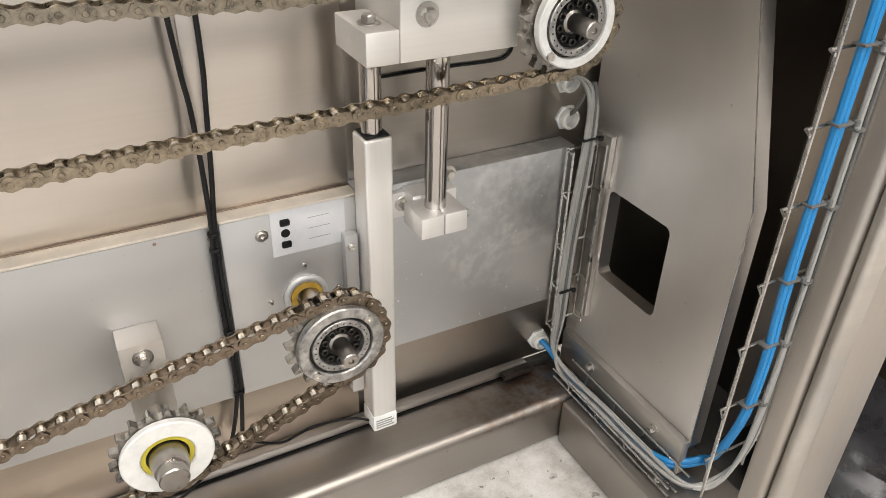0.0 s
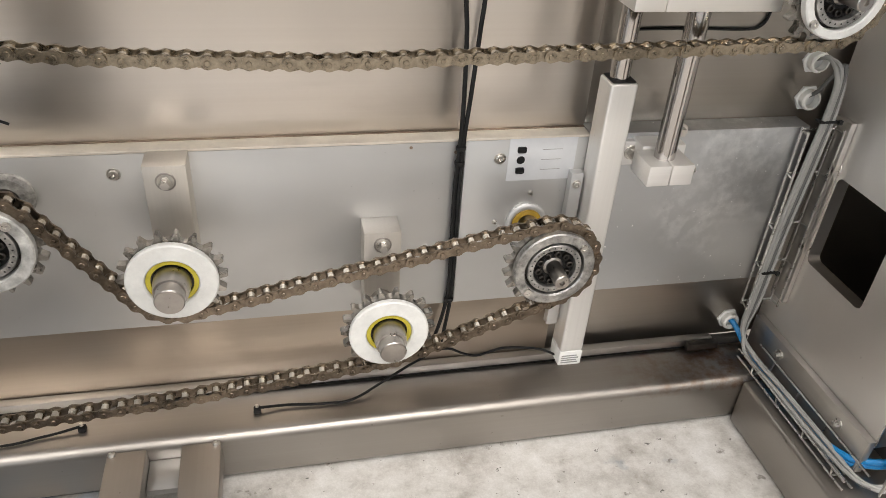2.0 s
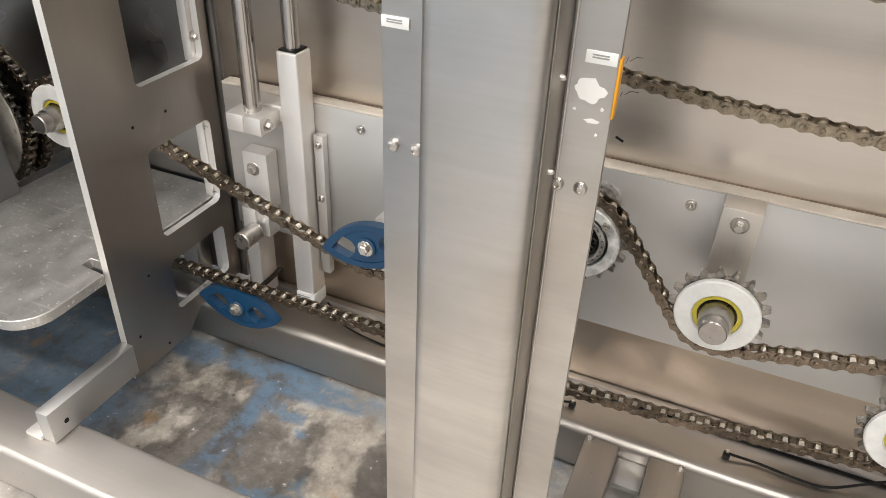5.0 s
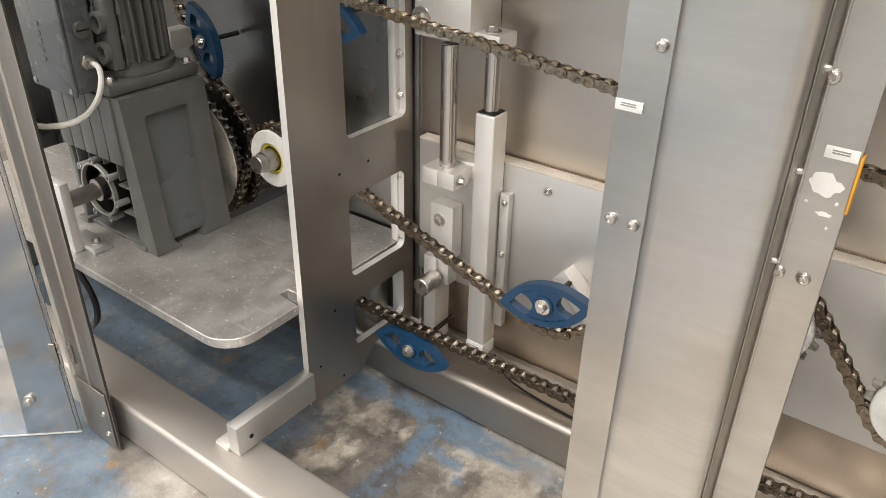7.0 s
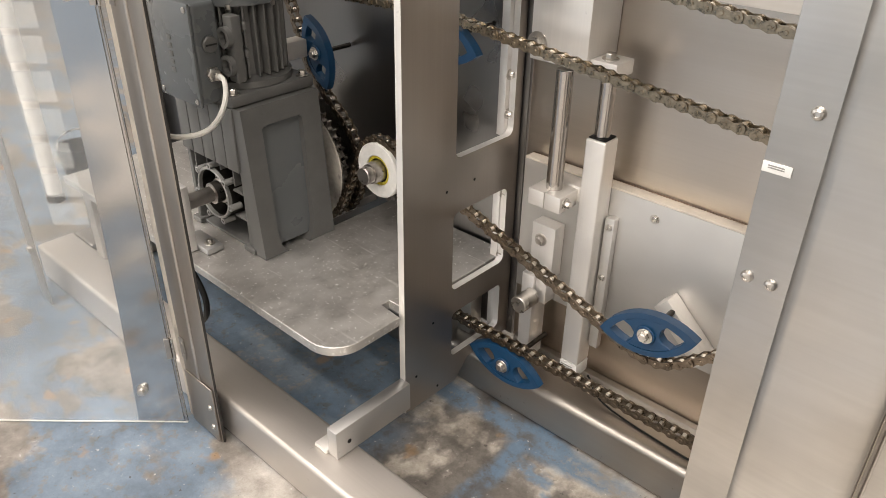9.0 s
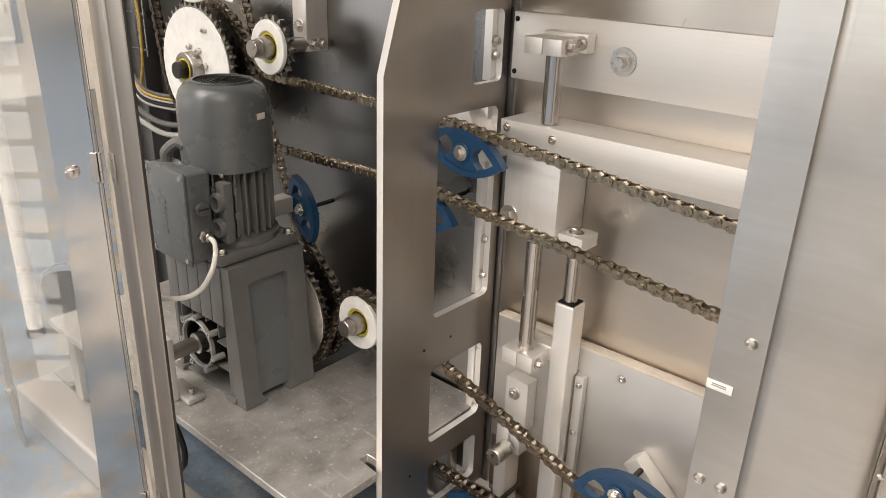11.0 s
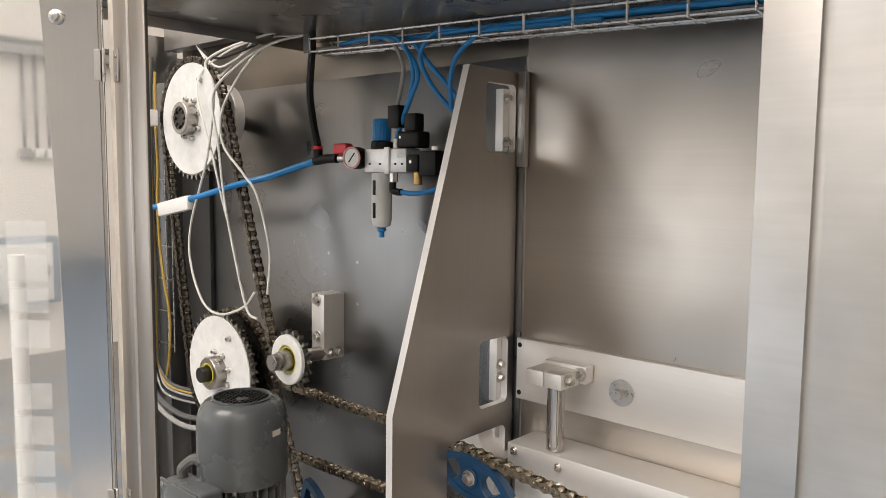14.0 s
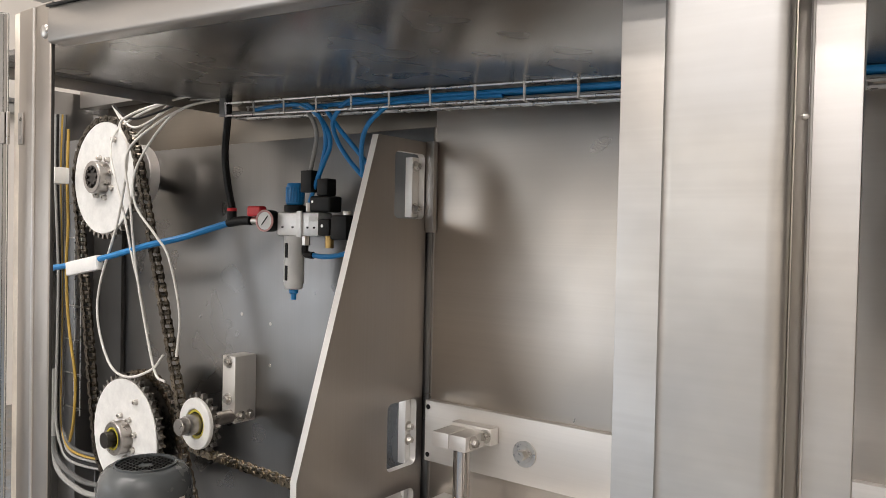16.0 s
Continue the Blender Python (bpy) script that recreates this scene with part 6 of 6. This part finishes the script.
cable("yellow_cable", [(-2.455, 0.83, 1.80), (-2.440, 0.82, 1.66), (-2.432, 0.82, 1.53), (-2.440, 0.82, 1.42), (-2.432, 0.82, 1.30), (-2.412, 0.82, 1.20), (-2.392, 0.825, 1.09), (-2.41, 0.83, 0.97), (-2.45, 0.84, 0.90)], 0.0042, YCABLE, "yellow cable hanging before the wire tray", "bundle cables")
sq = thing("sensor_block", (-2.36, 0.76, 1.65), "small white sensor block beside the wheel", "sensor")
Build().box(-2.395, -2.335, 0.735, 0.775, 1.638, 1.682, 0.003).done("housing", CABLE_W, sq)
Build().cyl((-2.36, 0.755, 1.66), 0.014, -0.10, -0.0355, "x", 16).done("barrel", BOLT, sq)
cable("floor_cable", [(-1.80, 0.45, 0.30), (-1.757, 0.44, 0.309), (-1.728, 0.44, 0.296), (-1.701, 0.44, 0.267), (-1.688, 0.44, 0.232), (-1.698, 0.44, 0.190), (-1.731, 0.44, 0.155), (-1.775, 0.45, 0.138)], 0.007, BLACK, "black cable drooping under the platform", "black cables")

# ---- glazed doors and their post ----
dp = thing("door_post", (-1.59, 0.35, 0.0), "stainless door post with folded ridges", "post")
Build().box(-1.6165, -1.5630, 0.330, 0.338, 0.004, 1.88, 0.003, 3).done("channel", POSTM, dp)
Build().box(-1.5620, -1.5110, 0.331, 0.338, 0.004, 1.88, 0.003, 3).done("channel", POSTM, dp)
Build().box(-1.6215, -1.6168, 0.333, 0.338, 0.004, 1.88, 0.001, 2).done("seal_strip", DARK, dp, "dark rubber seal")
Build().box(-1.642, -1.6217, 0.334, 0.339, 0.004, 1.88, 0.001, 2).done("back_strip", LEDGE, dp, "cream folded edge")
Build().tube([(-1.5625, 0.3308, 0.006), (-1.5625, 0.3308, 1.878)], 0.0034, 12, 1).done("fold", STEEL, dp)
Build().box(-1.5108, -1.5095, 0.333, 0.338, 0.004, 1.88, 0.0004).done("edge_seal", DARK, dp, "dark rubber edge seal")
for z in (0.042, 0.095):
    button(dp, (-1.528, 0.3265, z), 0.007)
Build().lathe([(0.0115, 0), (0.0115, -0.001), (0.0095, -0.0035), (0.005, -0.005), (0, -0.0054)], (-1.528, 0.331, 1.8345), "y", 24).done("dome_screw", BOLT, dp)

HINGE = Vector((-1.624, 0.318, 0))
WAY = Vector((-0.735, -0.678, 0))


def leaf_matrix():
    side = Vector((-WAY.y, WAY.x, 0))
    return Matrix(((WAY.x, side.x, 0, HINGE.x), (WAY.y, side.y, 0, HINGE.y), (0, 0, 1, 0), (0, 0, 0, 1)))


LM = leaf_matrix()
dl = thing("door_leaf", (-1.63, 0.31, 0.01), "open glazed door leaf with stainless stiles and pale lettering", "door")
Build().box(0.0, 0.62, 0.0, 0.005, 0.006, 1.875, 0.0006, 1, LM).done("pane", GLASS, dl, "clear glazing")
zs = [0.012 + 0.155 * k for k in range(13)]
Build().prism([(0.006, z) for z in zs] + [(0.076 + 0.030 * ((z - 0.95) / 0.94) ** 2, z) for z in reversed(zs)],
              lambda u, v: LM @ Vector((u, 0.0053, v)), LM.to_3x3() @ Vector((0, 0.0032, 0))).done("stile", STILE, dl)
# white strip paints the light that glows out of the pane's cut edge
Build().box(0.001, 0.62, 0.0003, 0.0047, 0.0015, 0.0058, 0.0004, 1, LM).done("lower_edge", PAPER, dl, "cut edge of the glazing, its glow put in as white")
Build().box(0.0005, 0.0055, 0.0053, 0.0075, 0.012, 1.872, 0.0006, 1, LM).done("bright_edge", CHROME, dl)
Build().box(0.54, 0.615, 0.0053, 0.0085, 0.05, 1.872, 0.001, 1, LM).done("stile", STILE, dl)
for u, z in ((0.081, 0.10), (0.047, 0.922), (0.072, 1.762), (0.56, 0.10), (0.56, 0.92)):
    at = LM @ Vector((u, 0, z))
    side = Vector((LM[0][1], LM[1][1], 0))
    b = Build()
    rm = Matrix(((LM[0][0], LM[0][1], 0, 0), (LM[1][0], LM[1][1], 0, 0), (0, 0, 1, 0), (0, 0, 0, 1)))
    b.lathe([(0, 0.009), (0.012, 0.009), (0.012, 0.013), (0.0075, 0.014), (0.0075, 0.022), (0.004, 0.024), (0, 0.024)], at, "y", 16, rm)
    b.done("glass_bolt", BOLT, dl)
# pale lettering up the glazing
z = 0.498
for w in (0.066, 0.066, 0.070, 0.072, 0.076, 0.066, 0.060, 0.066, 0.066, 0.072, 0.066, -0.05, 0.070, 0.062, 0.066, 0.066):
    if w < 0:
        z += 0.05
        continue
    Build().box(0.108, 0.176, -0.0012, -0.0003, z, z + 0.70 * w, 0.0002, 1, LM).done("lettering", LETTER, dl)
    z += w * 0.88
Build().box(-1.6150, -1.5120, 0.3265, 0.3294, 0.010, 0.150, 0.001).done("foot_bracket", POSTM, dp, "plain steel foot bracket")
for zh in (0.211, 0.930, 1.685):
    h = thing("hinge", (-1.615, 0.325, zh), "small stainless butt hinge on the door post", "hinge", "door hinges")
    Build().box(-1.6125, -1.596, 0.3272, 0.3298, zh - 0.026, zh + 0.026, 0.0006).done("leaf_plate", PLATE, h)
    Build().box(0.002, 0.013, 0.0088, 0.0108, zh - 0.026, zh + 0.026, 0.0006, 1, LM).done("leaf_plate", PLATE, h)
    Build().cyl((-1.6165, 0.3135, 0), 0.0028, zh - 0.027, zh + 0.027, "z", 12).done("knuckle", BOLT, h)
    for z in (zh - 0.015, zh + 0.015):
        Build().cyl((-1.602, 0.3272, z), 0.0035, -0.0002, -0.0012, "y", 12, 0.0003).done("hinge_screw", BOLT, h)
fg = thing("edge_strip", (-2.317, 0.31, 0.0), "stainless edge strip of the next bay with a bolt", "edge strip")
Build().box(-2.345, -2.290, 0.3073, 0.3105, 0.0005, 1.87, 0.001).done("strip", STEEL, fg)
Build().cyl((-2.317, 0.3072, 0.17), 0.009, -0.0005, -0.012, "y", 14).done("strip_bolt", BOLT, fg)
for ob in bpy.data.objects:
    if ob.name.startswith("pane"):
        ob.visible_shadow = False

# stickers and marks on the wide post
for cx, w in ((-0.5600, 0.0250), (-0.3930, 0.0235)):
    st = thing("sticker", (cx, PY, 0.929), "small white printed sticker on the post", "sticker", "post stickers")
    Build().box(cx - w / 2, cx + w / 2, PY - 0.0012, PY - 0.0002, 0.9242, 0.9338, 0.0003).done("paper", PAPER, st)
    for z in (0.9283, 0.9303):
        Build().box(cx - w / 2 + 0.005, cx + w / 2 - 0.006, PY - 0.0015, PY - 0.0012, z, z + 0.0011, 0).done("printed_line", CABLE, st)
ye = thing("yellow_tape", (-0.3795, 0.392, 0.90), "strip of yellow tape on the post edge", "tape")
Build().box(-0.3800, -0.3782, PY - 0.0012, PY + 0.0085, 0.884, 0.930, 0.0003).done("tape", ORANGE, ye)
pm = thing("paint_patch", (-0.398, PY, 0.903), "torn white paper residue on the post", "residue")
for cx, cz, rx, rz in ((-0.3985, 0.9035, 0.0125, 0.0085), (-0.3935, 0.8795, 0.0052, 0.0018), (-0.3870, 0.8900, 0.0012, 0.0014), (-0.4080, 0.8870, 0.0012, 0.0009), (-0.3890, 0.8690, 0.0009, 0.0012)):
    ptsr = []
    for k in range(28):
        a = 2 * math.pi * k / 28
        w = 1 + 0.42 * noise.noise(Vector((cx * 90 + 1.6 * math.cos(a), cz * 90 + 1.6 * math.sin(a), 0))) + 0.16 * noise.noise(Vector((5 * math.cos(a), 5 * math.sin(a), cx * 40)))
        ptsr.append((cx + rx * w * math.cos(a), cz + rz * w * math.sin(a)))
    Build().prism(ptsr, lambda u, v: Vector((u, PY - 0.0002, v)), Vector((0, -0.0006, 0))).done("scrap", PAPER, pm)
# pencilled notes on the wall, too faint to read
nt = thing("wall_note", (-0.46, 0.948, 0.66), "faint handwritten marks on the sheet wall", "marking")
for k in range(30):
    x, z = -0.530 + 0.009 * (k % 10), 0.716 - 0.026 * (k // 10) + 0.0035 * (k % 10)
    h = 0.004 + 0.003 * ((k * 7) % 3) / 2
    Build().box(-0.0005, 0.0005, 0.9475, 0.9479, -h, h, 0, 1, Matrix.Translation((x, 0, z)) @ Matrix.Rotation(radians(37 * (k % 5) - 60), 4, "Y")).done("pencil_stroke", GREY_L, nt)
Build().box(-0.006, 0.008, 0.9473, 0.9479, -0.002, 0.002, 0, 1, Matrix.Translation((-0.459, 0, 0.617)) @ Matrix.Rotation(radians(25), 4, "Y")).done("pencil_stroke", BLACK, nt)


# ---- the hall seen through the glazing ----
cb = thing("conduit_drop", (-6.985, 2.1, 1.6), "three thin grey cable drops with socket boxes on the workshop wall", "conduit")
for k, y in enumerate((2.020, 2.115, 2.210)):
    Build().cyl((-6.982, y, 0), 0.012, 1.705, 2.44, "z", 12).done("conduit", GREY_L, cb)
    Build().cyl((-6.982, y, 0), 0.017, 2.02, 2.04, "z", 12).done("pipe_clip", CABLE, cb)
    Build().box(-6.998, -6.93, y - (0.045 if k == 0 else 0.032), y + 0.032, 1.625, 1.704, 0.008).done("socket_box", CABLE if k == 0 else CABLE_W, cb)
du = thing("cable_duct", (-6.94, 2.5, 2.44), "grey cable duct along the workshop wall", "cable duct")
Build().box(-6.998, -6.88, 0.6, 6.9, 2.441, 2.52, 0.004).done("duct", CABLE, du)
Build().box(-6.998, -6.86, 0.6, 6.9, 2.5205, 2.56, 0.004).done("duct_lid", GREY_L, du)
wc = thing("wall_cabinet", (-6.9, 1.9, 0.45), "blue-grey wall cabinet with a pale door", "cabinet")
Build().box(-6.998, -6.80, 1.70, 2.19, 0.45, 0.99, 0.006).done("cabinet_body", BLUEGREY, wc)
Build().box(-6.7995, -6.785, 1.73, 2.13, 0.48, 0.945, 0.004).done("door", PALE, wc)
Build().box(-6.7845, -6.77, 2.085, 2.10, 0.68, 0.76, 0.003).done("handle", BOLT, wc)
leg = thing("machine_leg", (-2.905, 0.59, 0.0), "cream painted tube leg with a black rubber foot", "leg")
Build().cyl((-2.905, 0.59, 0), 0.024, 0.03, 1.25, "z", 24).done("tube", PLASTER, leg)
Build().cyl((-2.905, 0.59, 0), 0.030, 0.0, 0.0298, "z", 24, 0.004).done("rubber_foot", BLACK, leg)
# unidentified black box with a handle, given a bucket's shape
bk = thing("black_container", (-3.05, 0.75, 0.0), "small black container with a wire handle on the floor", "bucket")
Build().lathe([(0, 0.001), (0.055, 0.001), (0.068, 0.11), (0.070, 0.115), (0.066, 0.115), (0.054, 0.006), (0, 0.006)], (-3.05, 0.75, 0), "z", 28).done("container_body", BLACK, bk)
Build().tube([(-3.05, 0.682, 0.108), (-3.05, 0.695, 0.15), (-3.05, 0.75, 0.172), (-3.05, 0.805, 0.15), (-3.05, 0.818, 0.108)], 0.0025, 8).done("wire_handle", WIRE, bk)
